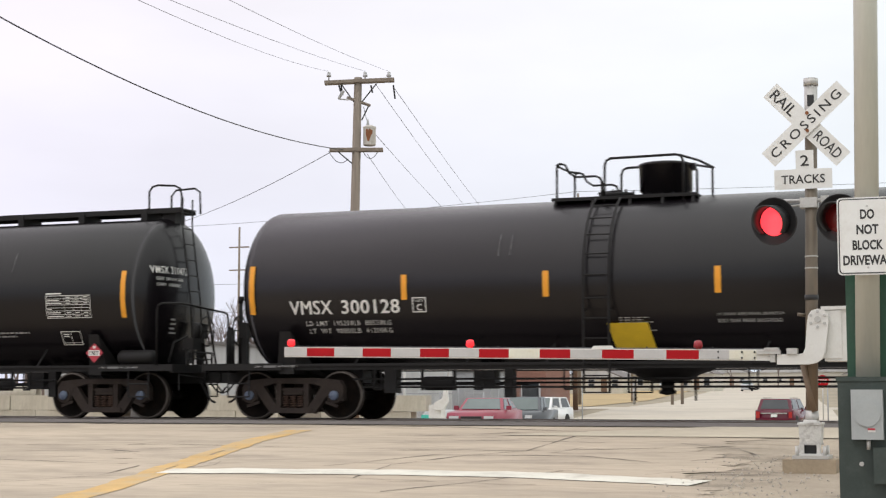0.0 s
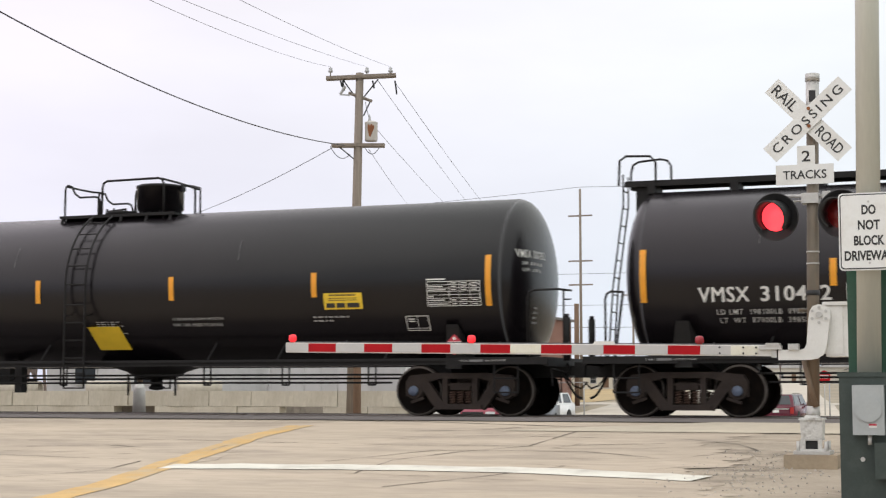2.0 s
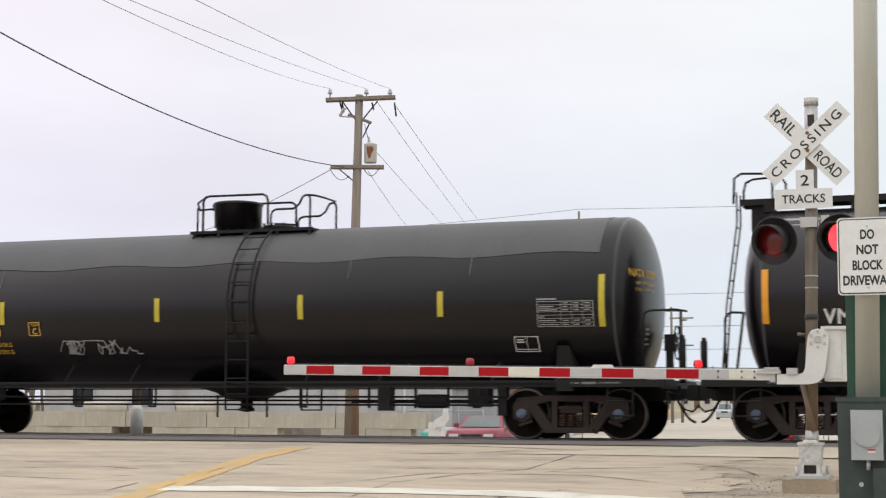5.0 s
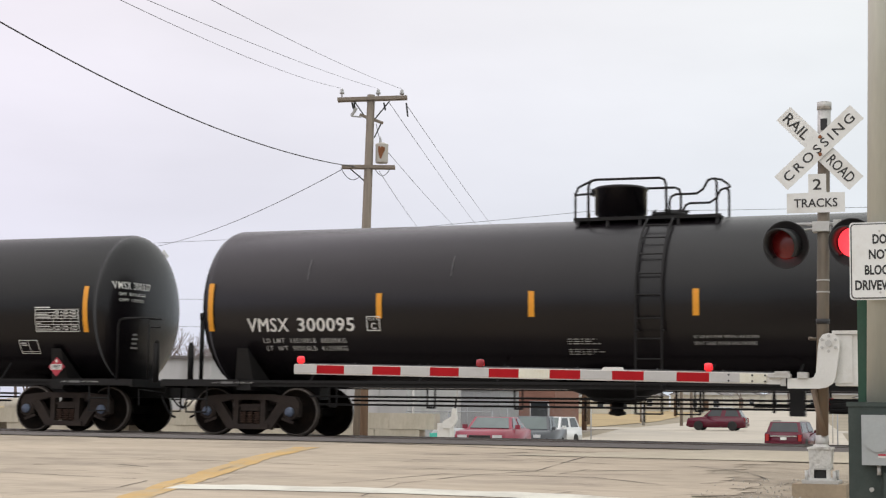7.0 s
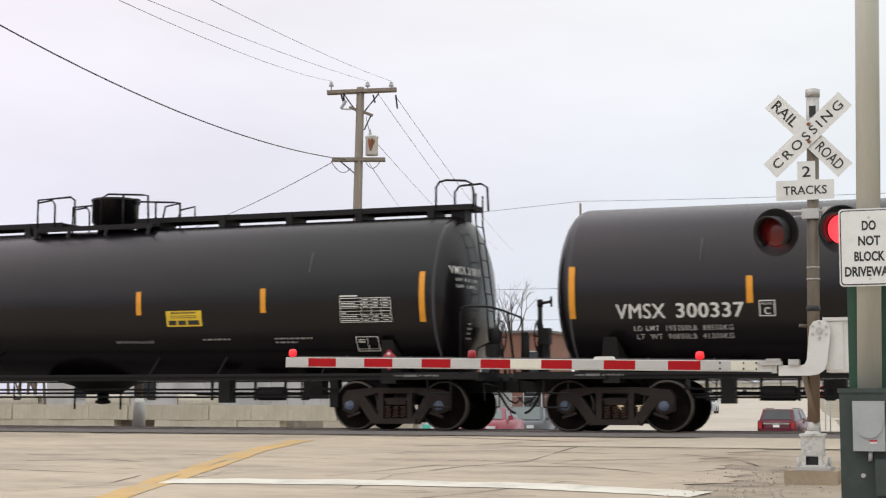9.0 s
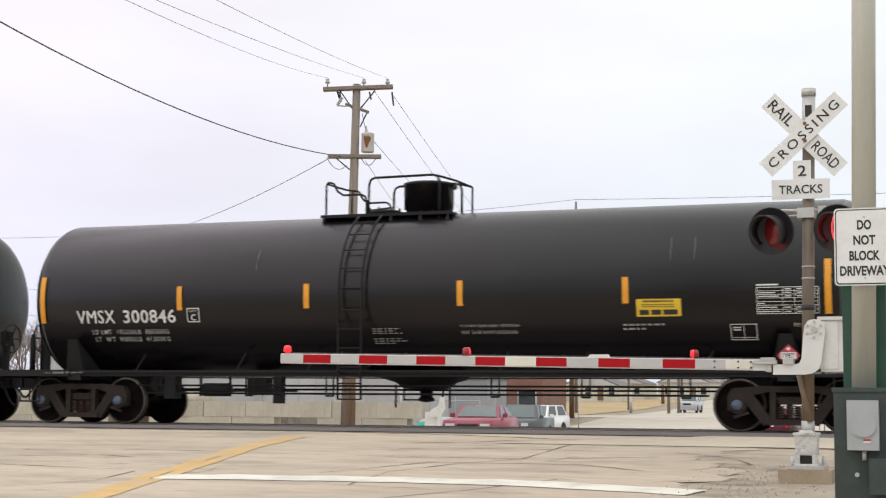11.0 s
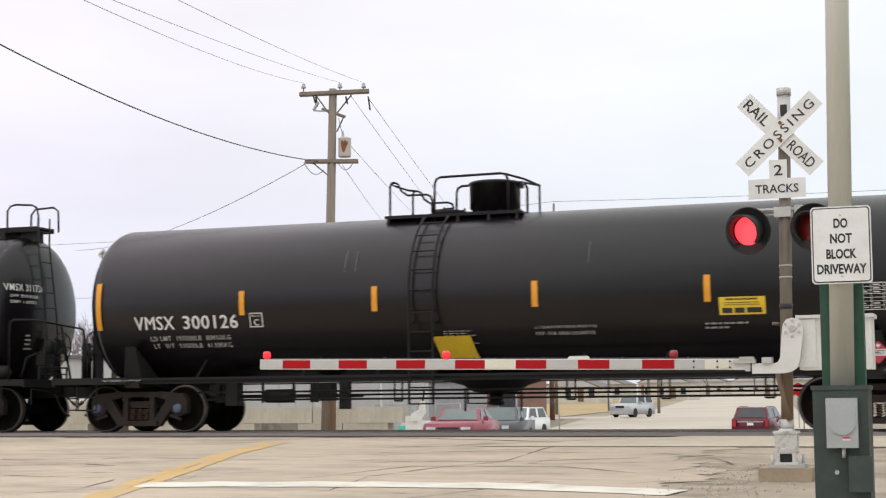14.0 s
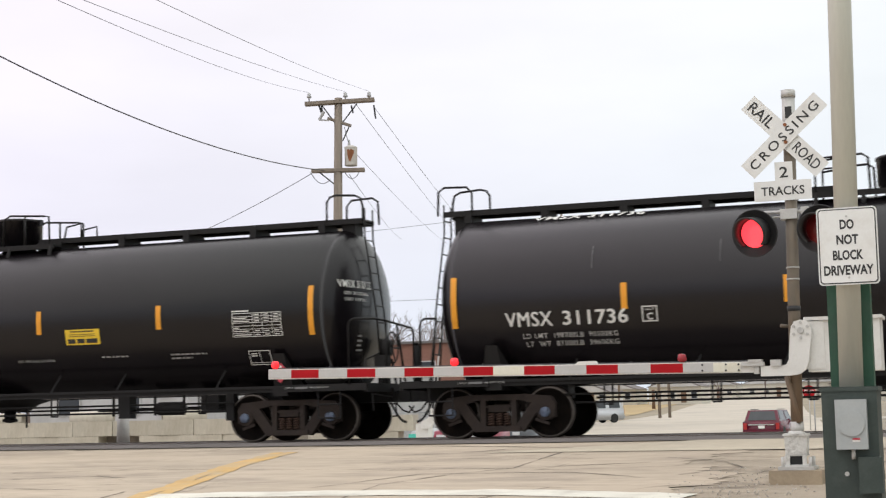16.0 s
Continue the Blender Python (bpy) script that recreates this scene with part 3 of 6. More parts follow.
def bogie_side(bm):
    for s in (-1, 1):
        prism(bm, [(s * 1.06, 0.36), (s * 1.06, 0.62), (s * 0.98, 0.74), (s * 0.45, 0.79), (s * 0.42, 0.67), (s * 0.70, 0.61), (s * 0.74, 0.36)][::s], -0.075, 0.075)
        prism(bm, [(s * 0.86, 0.64), (s * 0.63, 0.65), (s * 0.30, 0.20), (s * 0.46, 0.11)][::s], -0.07, 0.07)
        prism(bm, [(s * 0.24, 0.2), (s * 0.34, 0.2), (s * 0.34, 0.72), (s * 0.24, 0.72)][::s], -0.08, 0.08)
        rod(bm, (s * 0.889, -0.11, 0.457), (s * 0.889, 0.11, 0.457), 0.15, n=16)
        beam(bm, (s * 0.7, -0.08, 0.33), (s * 0.95, -0.08, 0.25), 0.03, 0.05)
    box(bm, -0.48, 0.48, -0.085, 0.085, 0.68, 0.785)
    box(bm, -0.42, 0.42, -0.11, 0.11, 0.12, 0.22)
    box(bm, -0.26, 0.26, -0.05, 0.05, 0.55, 0.585)
    bevel(bm, 0.012, 1)


def spring(x):
    """One coil spring, a bent round bar."""
    pts = [(x + 0.052 * math.cos(k * math.tau / 9), -0.03 + 0.052 * math.sin(k * math.tau / 9), 0.225 + 0.22 * k / 45) for k in range(46)]
    return lambda bm: tube(bm, pts, 0.014, 5)


def bolster(bm):
    box(bm, -0.2, 0.2, -1.06, 1.06, 0.47, 0.60)
    box(bm, -0.3, 0.3, -0.4, 0.4, 0.5, 0.78)
    bevel(bm, 0.02, 1)


def wheel_build(bm):
    lathe(bm, [(-0.075, 0.0), (-0.075, 0.13), (-0.045, 0.15), (-0.03, 0.36), (-0.07, 0.39), (-0.07, 0.445), (0.045, 0.457), (0.055, 0.485), (0.075, 0.48), (0.075, 0.40), (0.03, 0.36), (0.01, 0.15), (0.06, 0.13), (0.06, 0.0)], "y", 40)


def tread_build(bm):
    lathe(bm, [(-0.0705, 0.425), (-0.0715, 0.446), (-0.06, 0.4585), (0.04, 0.4595)], "y", 40, caps=False)


def axle_build(bm):
    rod(bm, (0, -1.0, 0), (0, 1.0, 0), 0.085, n=16)


def cap_build(bm):
    lathe(bm, [(-0.03, 0.0), (-0.03, 0.05), (-0.018, 0.06), (-0.018, 0.088), (0.02, 0.092), (0.02, 0.0)], "y", 20)
    for k in range(3):
        a = k * math.tau / 3 + 0.4
        rod(bm, (0.062 * math.cos(a), -0.04, 0.062 * math.sin(a)), (0.062 * math.cos(a), -0.01, 0.062 * math.sin(a)), 0.017, n=6)


def stub_build(bm):
    """Stub sill, end deck and steps of one end, at the +x end."""
    box(bm, 6.3, 9.2, -0.22, 0.22, 0.70, 0.98)
    box(bm, 7.5, 9.15, -1.42, 1.42, 0.99, 1.04)
    box(bm, 7.45, 9.15, -1.44, -1.40, 0.93, 1.06)
    box(bm, 7.45, 9.15, 1.40, 1.44, 0.93, 1.06)
    box(bm, 9.08, 9.16, -1.42, 1.42, 0.90, 1.06)
    for y in (-1.40, 1.40):
        for x in (8.15, 8.6):
            rod(bm, (x, y, 0.95), (x, y, 0.42), 0.016, n=6)
        rod(bm, (8.15, y, 0.43), (8.6, y, 0.43), 0.016, n=6)
        rod(bm, (8.15, y, 0.68), (8.6, y, 0.68), 0.016, n=6)


def coupler_build(bm):
    box(bm, 9.1, 9.32, -0.1, 0.1, 0.74, 0.92)
    box(bm, 9.30, 9.5, -0.16, 0.1, 0.70, 0.98)
    rod(bm, (9.16, -0.16, 0.8), (9.16, -1.2, 0.86), 0.014, n=6)
    rod(bm, (9.16, -1.2, 0.86), (9.2, -1.25, 0.55), 0.014, n=6)
    bevel(bm, 0.02, 1)


def hose_build(bm):
    pts = [(9.1, -0.3, 0.76)]
    for k in range(9):
        a = k / 8
        pts.append((9.15 + 0.33 * a, -0.3, 0.72 - 0.40 * math.sin(a * math.pi / 2)))
    tube(bm, pts, 0.024, 8)


def hose_far_build(bm):
    tube(bm, [(9.0, 0.35, 0.72), (9.15, 0.35, 0.55), (9.3, 0.3, 0.5), (9.45, 0.2, 0.62)], 0.018, 6)


def end_rail_a(bm):
    """Grab rail of a platform car: up from the deck, along the side and round the corner."""
    tube(bm, [(8.42, -1.45, 1.04), (8.42, -1.46, 2.12), (8.45, -1.46, 2.21), (8.54, -1.46, 2.25), (8.98, -1.42, 2.26), (9.06, -1.30, 2.25), (9.08, -0.95, 2.26)], 0.021, 8)
    rod(bm, (9.05, -1.34, 2.24), (9.05, -1.34, 1.04), 0.018, n=8)
    rod(bm, (9.05, -1.34, 2.08), (9.08, -0.98, 2.10), 0.014, n=6)


def end_rail_b(bm):
    """Grab rail of a running-board car: it crosses the end to a far post, with a slanted brace."""
    tube(bm, [(8.42, -1.45, 1.04), (8.42, -1.46, 2.12), (8.45, -1.46, 2.21), (8.54, -1.46, 2.25), (8.92, -1.36, 2.24), (9.02, -1.1, 2.21), (9.04, 0.15, 2.13), (9.04, 0.27, 2.09), (9.04, 0.30, 2.0), (9.04, 0.30, 1.04)], 0.021, 8)
    rod(bm, (9.03, -0.55, 2.16), (9.05, -0.2, 1.06), 0.024, n=8)
    rod(bm, (9.03, -1.1, 2.2), (9.03, -1.1, 1.04), 0.018, n=8)


def end_rail_left(bm):
    """Short grab rail on the other end of a running-board car."""
    tube(bm, [(-8.34, -1.45, 1.04), (-8.34, -1.46, 2.06), (-8.31, -1.46, 2.15), (-8.24, -1.46, 2.19), (-8.02, -1.46, 2.18)], 0.021, 8)
    rod(bm, (-8.02, -1.46, 2.19), (-8.17, -1.45, 1.04), 0.024, n=8)


def stub_post(x, y):
    return lambda bm: (rod(bm, (x, y, 1.0), (x, y, 1.78), 0.062, n=12), rod(bm, (x, y, 1.78), (x, y, 1.84), 0.04, n=12))


def end_valve_build(bm):
    """Brake valve and its branch pipes on the end deck."""
    lathe(bm, [(-0.2, 0.0), (-0.18, 0.09), (0.1, 0.11), (0.16, 0.06), (0.2, 0.0)], "z", 14, (8.82, -0.62, 1.72))
    box(bm, 8.72, 8.94, -0.95, -0.66, 1.36, 1.58)
    tube(bm, [(8.8, -0.9, 1.05), (8.8, -0.9, 1.4), (8.84, -0.7, 1.55), (8.86, -0.4, 1.5), (8.9, -0.3, 1.05)], 0.025, 6)
    tube(bm, [(8.6, -1.3, 1.1), (8.66, -1.2, 1.5), (8.8, -0.9, 1.62)], 0.018, 6)
    for y in (-1.2, -0.2):
        rod(bm, (8.95, y, 1.04), (8.95, y, 1.3), 0.02, n=6)
    rod(bm, (8.95, -1.2, 1.3), (8.95, -0.2, 1.3), 0.02, n=6)
    rod(bm, (8.95, -1.2, 1.17), (8.95, -0.2, 1.17), 0.014, n=6)


def end_reservoir_build(bm):
    lathe(bm, [(-0.42, 0.0), (-0.40, 0.1), (-0.34, 0.15), (0.34, 0.15), (0.40, 0.1), (0.42, 0.0)], "x", 18, (7.85, -1.22, 1.2))


def standpipe_build(bm):
    """Upright pipe on the end deck with a short forked handle at its head."""
    rod(bm, (9.08, 0, 1.04), (9.08, 0, 2.36), 0.045, n=10)
    rod(bm, (9.12, 0, 2.36), (8.86, 0, 2.40), 0.028, n=8)
    rod(bm, (8.86, 0, 2.30), (8.86, 0, 2.50), 0.02, n=8)
    rod(bm, (9.08, 0, 2.30), (9.08, 0, 2.44), 0.055, n=10)


def brake_wheel_build(bm):
    for k in range(24):
        a, b = k * math.tau / 24, (k + 1) * math.tau / 24
        rod(bm, (9.1, 0.3 * math.cos(a), 1.75 + 0.3 * math.sin(a)), (9.1, 0.3 * math.cos(b), 1.75 + 0.3 * math.sin(b)), 0.016, n=6)
    for k in range(5):
        a = k * math.tau / 5
        rod(bm, (9.1, 0, 1.75), (9.12, 0.3 * math.cos(a), 1.75 + 0.3 * math.sin(a)), 0.014, n=6)
    box(bm, 8.88, 9.06, -0.1, 0.1, 1.6, 1.9)
    box(bm, 8.9, 9.02, -0.06, 0.06, 1.04, 1.6)


def saddle_build(bm):
    for s in (-1, 1):
        v0 = [(6.95, s * 0.25, 0.75), (7.75, s * 0.25, 0.75), (7.6, s * 1.3, 1.0), (7.2, s * 1.3, 1.0)]
        v1 = [(7.05, s * 0.9, 1.05), (7.65, s * 0.9, 1.05), (7.48, s * 1.46, 1.66), (7.26, s * 1.46, 1.66)]
        a, b = [bm.verts.new(p) for p in v0], [bm.verts.new(p) for p in v1]
        for f in (a[::-1], b):
            bm.faces.new(f)
        for i in range(4):
            j = (i + 1) % 4
            bm.faces.new((a[i], a[j], b[j], b[i]))
    box(bm, 7.22, 7.52, -1.38, 1.38, 0.86, 1.03)


def side_rail_build(bm):
    for s in (-1, 1):
        box(bm, -7.6, 7.6, s * 1.36 - 0.03, s * 1.36 + 0.03, 1.0, 1.05)
        box(bm, -7.6, 7.6, s * 1.33 - 0.015, s * 1.33 + 0.015, 0.93, 1.0)
        for x in (-5.6, -3.4, -1.9, 1.9, 3.4, 5.6):
            rod(bm, (x, s * 1.35, 1.02), (x + 0.12, s * 1.17, 1.38), 0.018, n=6)


def pipes_build(bm):
    for y, z, a, b in ((-0.95, 0.76, -5.8, 5.8), (-0.95, 0.61, -5.6, 5.6), (0.6, 0.7, -5.6, 5.6)):
        rod(bm, (a, y, z), (b, y, z), 0.02, n=6)


def hanger_build(bm):
    for x in (-0.075, 0.075):
        rod(bm, (x, -0.95, 1.0), (x, -0.95, 0.56), 0.018, n=6)
    rod(bm, (-0.075, -0.95, 0.57), (0.075, -0.95, 0.57), 0.018, n=6)


def sump_build(bm):
    lathe(bm, [(0.99, 1.15), (0.93, 0.9), (0.84, 0.6), (0.77, 0.5), (0.72, 0.42), (0.70, 0.0)], "z", 24)
    lathe(bm, [(0.74, 0.13), (0.56, 0.12), (0.54, 0.16), (0.49, 0.16), (0.46, 0.0)], "z", 14)
    for s in (-1, 1):
        rod(bm, (s * 0.55, -0.2, 0.8), (s * 0.55, -0.2, 0.36), 0.022, n=6)
        rod(bm, (s * 0.2, -0.1, 0.75), (s * 0.6, -0.5, 0.95), 0.016, n=6)


def brake_gear_build(bm):
    lathe(bm, [(-0.34, 0.0), (-0.32, 0.09), (-0.27, 0.13), (0.27, 0.13), (0.32, 0.09), (0.34, 0.0)], "x", 16, (0, -0.6, 0.68))
    box(bm, 0.75, 1.15, -0.75, -0.45, 0.58, 0.92)
    box(bm, -0.95, -0.7, -1.0, -0.75, 0.5, 1.0)
    for x in (-1.25, -0.3, 0.35, 1.4):
        rod(bm, (x, -0.7, 1.0), (x, -0.7, 0.55), 0.03, n=6)
    rod(bm, (-1.6, -0.7, 0.66), (1.8, -0.7, 0.66), 0.02, n=6)
    box(bm, 1.38, 1.55, -0.9, -0.7, 0.42, 1.0)


def deck_a_build(bm):
    box(bm, -1.95, 0.72, -0.66, -0.28, 4.005, 4.05)
    box(bm, -1.95, 0.72, 0.28, 0.66, 4.005, 4.05)
    box(bm, -1.95, -1.4, -0.28, 0.28, 4.005, 4.05)
    for x in (-1.9, -1.2, -0.5, 0.1, 0.65):
        for s in (-1, 1):
            rod(bm, (x, s * 0.64, 4.01), (x, s * 0.72, 3.86), 0.03, n=6)
    box(bm, -1.97, 0.74, -0.68, -0.655, 4.0, 4.06)
    box(bm, -1.97, 0.74, 0.655, 0.68, 4.0, 4.06)


def railing_a_lines():
    """A low double-bend rail by the manway and a high rail round the dome, each on both sides, with bowed end rails."""
    lines = [([(-1.83, -0.62, 4.70), (-1.93, -0.45, 4.70), (-1.95, 0.0, 4.70), (-1.93, 0.45, 4.70), (-1.83, 0.62, 4.70)], 0.021),
             ([(0.40, -0.64, 4.75), (0.72, -0.42, 4.66), (0.90, 0.0, 4.58), (0.72, 0.42, 4.66), (0.40, 0.64, 4.75)], 0.022),
             ([(0.84, 0.2, 4.0), (0.84, 0.2, 4.60)], 0.021)]
    for s in (-1, 1):
        y = s * 0.62
        lines.append(([(-1.88, y, 3.95), (-1.88, y, 4.62), (-1.86, y, 4.68), (-1.80, y, 4.70), (-1.72, y, 4.67), (-1.64, y, 4.52), (-1.52, y, 4.44), (-1.14, y, 4.44), (-1.06, y, 4.40), (-1.03, y, 4.32), (-1.03, y, 4.0)], 0.022))
        y = s * 0.64
        lines.append(([(-0.98, y, 3.95), (-0.97, y, 4.62), (-0.94, y, 4.71), (-0.86, y, 4.75), (0.34, y, 4.76), (0.43, y, 4.73), (0.47, y, 4.64), (0.47, y, 3.92)], 0.024))
    return lines


def bars(name, lines, parent, key, m):
    """Each bent bar of a railing as a part of its own."""
    for i, (pts, r) in enumerate(lines):
        part(name, lambda bm: tube(bm, pts, r, 8), GEAR, parent, key="%s_%d" % (key, i), m=m)


def dome_build(bm):
    lathe(bm, [(3.95, 0.36), (4.1, 0.36), (4.12, 0.44), (4.17, 0.44), (4.18, 0.48), (4.62, 0.485), (4.63, 0.505), (4.67, 0.505), (4.69, 0.46), (4.70, 0.0)], "z", 32)
    for k in range(12):
        a = k * math.tau / 12
        rod(bm, (0.42 * math.cos(a), 0.42 * math.sin(a), 4.09), (0.42 * math.cos(a), 0.42 * math.sin(a), 4.135), 0.02, n=6)
    box(bm, 0.44, 0.56, -0.06, 0.06, 4.55, 4.68)


def manway_build(bm):
    lathe(bm, [(3.98, 0.27), (4.1, 0.27), (4.1, 0.34), (4.16, 0.34), (4.18, 0.30), (4.2, 0.0)], "z", 24)
    for k in range(8):
        a = k * math.tau / 8
        rod(bm, (0.31 * math.cos(a), 0.31 * math.sin(a), 4.08), (0.31 * math.cos(a), 0.31 * math.sin(a), 4.225), 0.022, n=6)
    rod(bm, (-0.36, 0, 4.2), (0.1, 0, 4.24), 0.02, n=6)


def side_ladder_build(bm):
    for s in (-1, 1):
        for x in (-1.12, -0.66):
            pts = []
            for k in range(12):
                a = radians(64 - 64 * k / 11)
                pts.append((x, s * (R_TANK + 0.10) * math.cos(a), Z_AXIS + (R_TANK + 0.10) * math.sin(a)))
            pts += [(x, s * 1.67, 1.0), (x, s * 1.66, 0.5)]
            tube(bm, pts, 0.022, 6)
        rungs = [radians(a) for a in (54, 41, 28, 15, 2)]
        for a in rungs:
            y, z = s * (R_TANK + 0.10) * math.cos(a), Z_AXIS + (R_TANK + 0.10) * math.sin(a)
            rod(bm, (-1.12, y, z), (-0.66, y, z), 0.014, n=6)
        for z in (2.15, 1.8, 1.45, 1.1, 0.8, 0.51):
            rod(bm, (-1.12, s * 1.67, z), (-0.66, s * 1.67, z), 0.014, n=6)
        for z in (1.0, 1.95):
            for x in (-1.12, -0.66):
                rod(bm, (x, s * 1.67, z), (x, s * 1.35, z), 0.014, n=6)


def deck_b_build(bm):
    box(bm, -0.97, 1.87, -0.66, -0.30, 4.08, 4.12)
    box(bm, -0.97, 1.87, 0.30, 0.66, 4.08, 4.12)
    for x in (-0.9, -0.1, 0.8, 1.8):
        for s in (-1, 1):
            rod(bm, (x, s * 0.64, 4.1), (x, s * 0.72, 3.88), 0.04, n=6)
    box(bm, -0.98, 1.88, -0.68, -0.655, 4.03, 4.13)
    box(bm, -0.98, 1.88, 0.655, 0.68, 4.03, 4.13)


def railing_b_lines():
    lines = []
    for s in (-1, 1):
        y = s * 0.64
        lines.append(([(-0.9, y, 3.9), (-0.9, y, 4.72), (-0.1, y, 4.75), (0.0, y, 4.68), (0.02, y, 4.1)], 0.022))
        lines.append(([(-0.9, y, 4.66), (-0.55, y, 4.70), (-0.48, y, 4.6), (-0.48, y, 4.1)], 0.02))
        lines.append(([(0.62, y, 4.1), (0.66, y, 4.70), (0.8, y, 4.77), (1.6, y, 4.72), (1.74, y, 4.70), (1.76, y, 4.1)], 0.022))
        lines.append(([(1.16, y, 4.1), (1.16, y, 4.76)], 0.022))
        y = s * 0.3
        lines.append(([(1.9, y, 4.27), (1.95, y, 4.5), (2.3, y, 4.56), (2.3, y, 4.27)], 0.02))
    return lines


def walkway_build(bm):
    for x0, x1 in ((-8.25, -0.9), (0.9, 8.25)):
        box(bm, x0, x1, -0.30, 0.30, 4.235, 4.265)
        for y in (-0.31, 0.27):
            box(bm, x0, x1, y, y + 0.04, 4.17, 4.275)
        x = x0 + 0.5
        while x < x1:
            box(bm, x - 0.07, x + 0.07, -0.33, 0.33, 4.03, 4.24)
            x += 1.5
    for s in (-1, 1):
        box(bm, min(s * 7.78, s * 8.06), max(s * 7.78, s * 8.06), -0.2, 0.2, 3.7, 4.2)


def end_hoop_lines():
    return [([(7.9, -0.32, 4.25), (7.9, -0.32, 4.62), (7.97, -0.32, 4.72), (8.1, -0.32, 4.75), (8.5, -0.32, 4.72), (8.62, -0.32, 4.66), (8.66, -0.32, 4.5), (8.66, -0.32, 4.2)], 0.022),
            ([(8.05, 0.32, 4.25), (8.05, 0.32, 4.60), (8.15, 0.32, 4.72), (8.6, 0.32, 4.74), (8.72, 0.32, 4.66), (8.74, 0.32, 4.2)], 0.022)]


def end_ladder_build(bm):
    for y in (-0.42, -0.02):
        tube(bm, [(8.74, y, 4.45), (8.74, y, 3.9), (8.95, y, 2.4), (9.05, y, 1.04)], 0.018, 6)
    for k in range(10):
        z = 4.15 - 0.32 * k
        x = float(np.interp(z, [1.04, 2.4, 3.9], [9.05, 8.95, 8.74]))
        rod(bm, (x, -0.42, z), (x, -0.02, z), 0.013, n=6)


def placard_build(bm):
    v = [bm.verts.new(p) for p in ((0, 0, -0.19), (0.19, 0, 0), (0, 0, 0.19), (-0.19, 0, 0))]
    w = [bm.verts.new(p) for p in ((0, 0.02, -0.19), (0.19, 0.02, 0), (0, 0.02, 0.19), (-0.19, 0.02, 0))]
    bm.faces.new(v)
    bm.faces.new(w[::-1])
    for i in range(4):
        j = (i + 1) % 4
        bm.faces.new((v[j], v[i], w[i], w[j]))


def placard_inner(bm):
    box(bm, -0.13, 0.13, -0.008, -0.004, -0.055, 0.055)
    prism(bm, [(0, 0.075), (0.035, 0.115), (0, 0.15), (-0.035, 0.115)], -0.008, -0.004)


def yellow_flap_build(bm):
    v = []
    for s in (0, 0.02):
        v.append([bm.verts.new((x, shell_y(0, z) - 0.02 - s, z)) for x, z in ((-0.76, 1.72), (-0.04, 1.72), (0.04, 1.27), (-0.68, 1.27))])
    bm.faces.new(v[0][::-1])
    bm.faces.new(v[1])
    for i in range(4):
        j = (i + 1) % 4
        bm.faces.new((v[0][i], v[0][j], v[1][j], v[1][i]))


WHEELSETS = []
CARS = []
TURN = pose(0, 0, 0, 0, 0, 180)


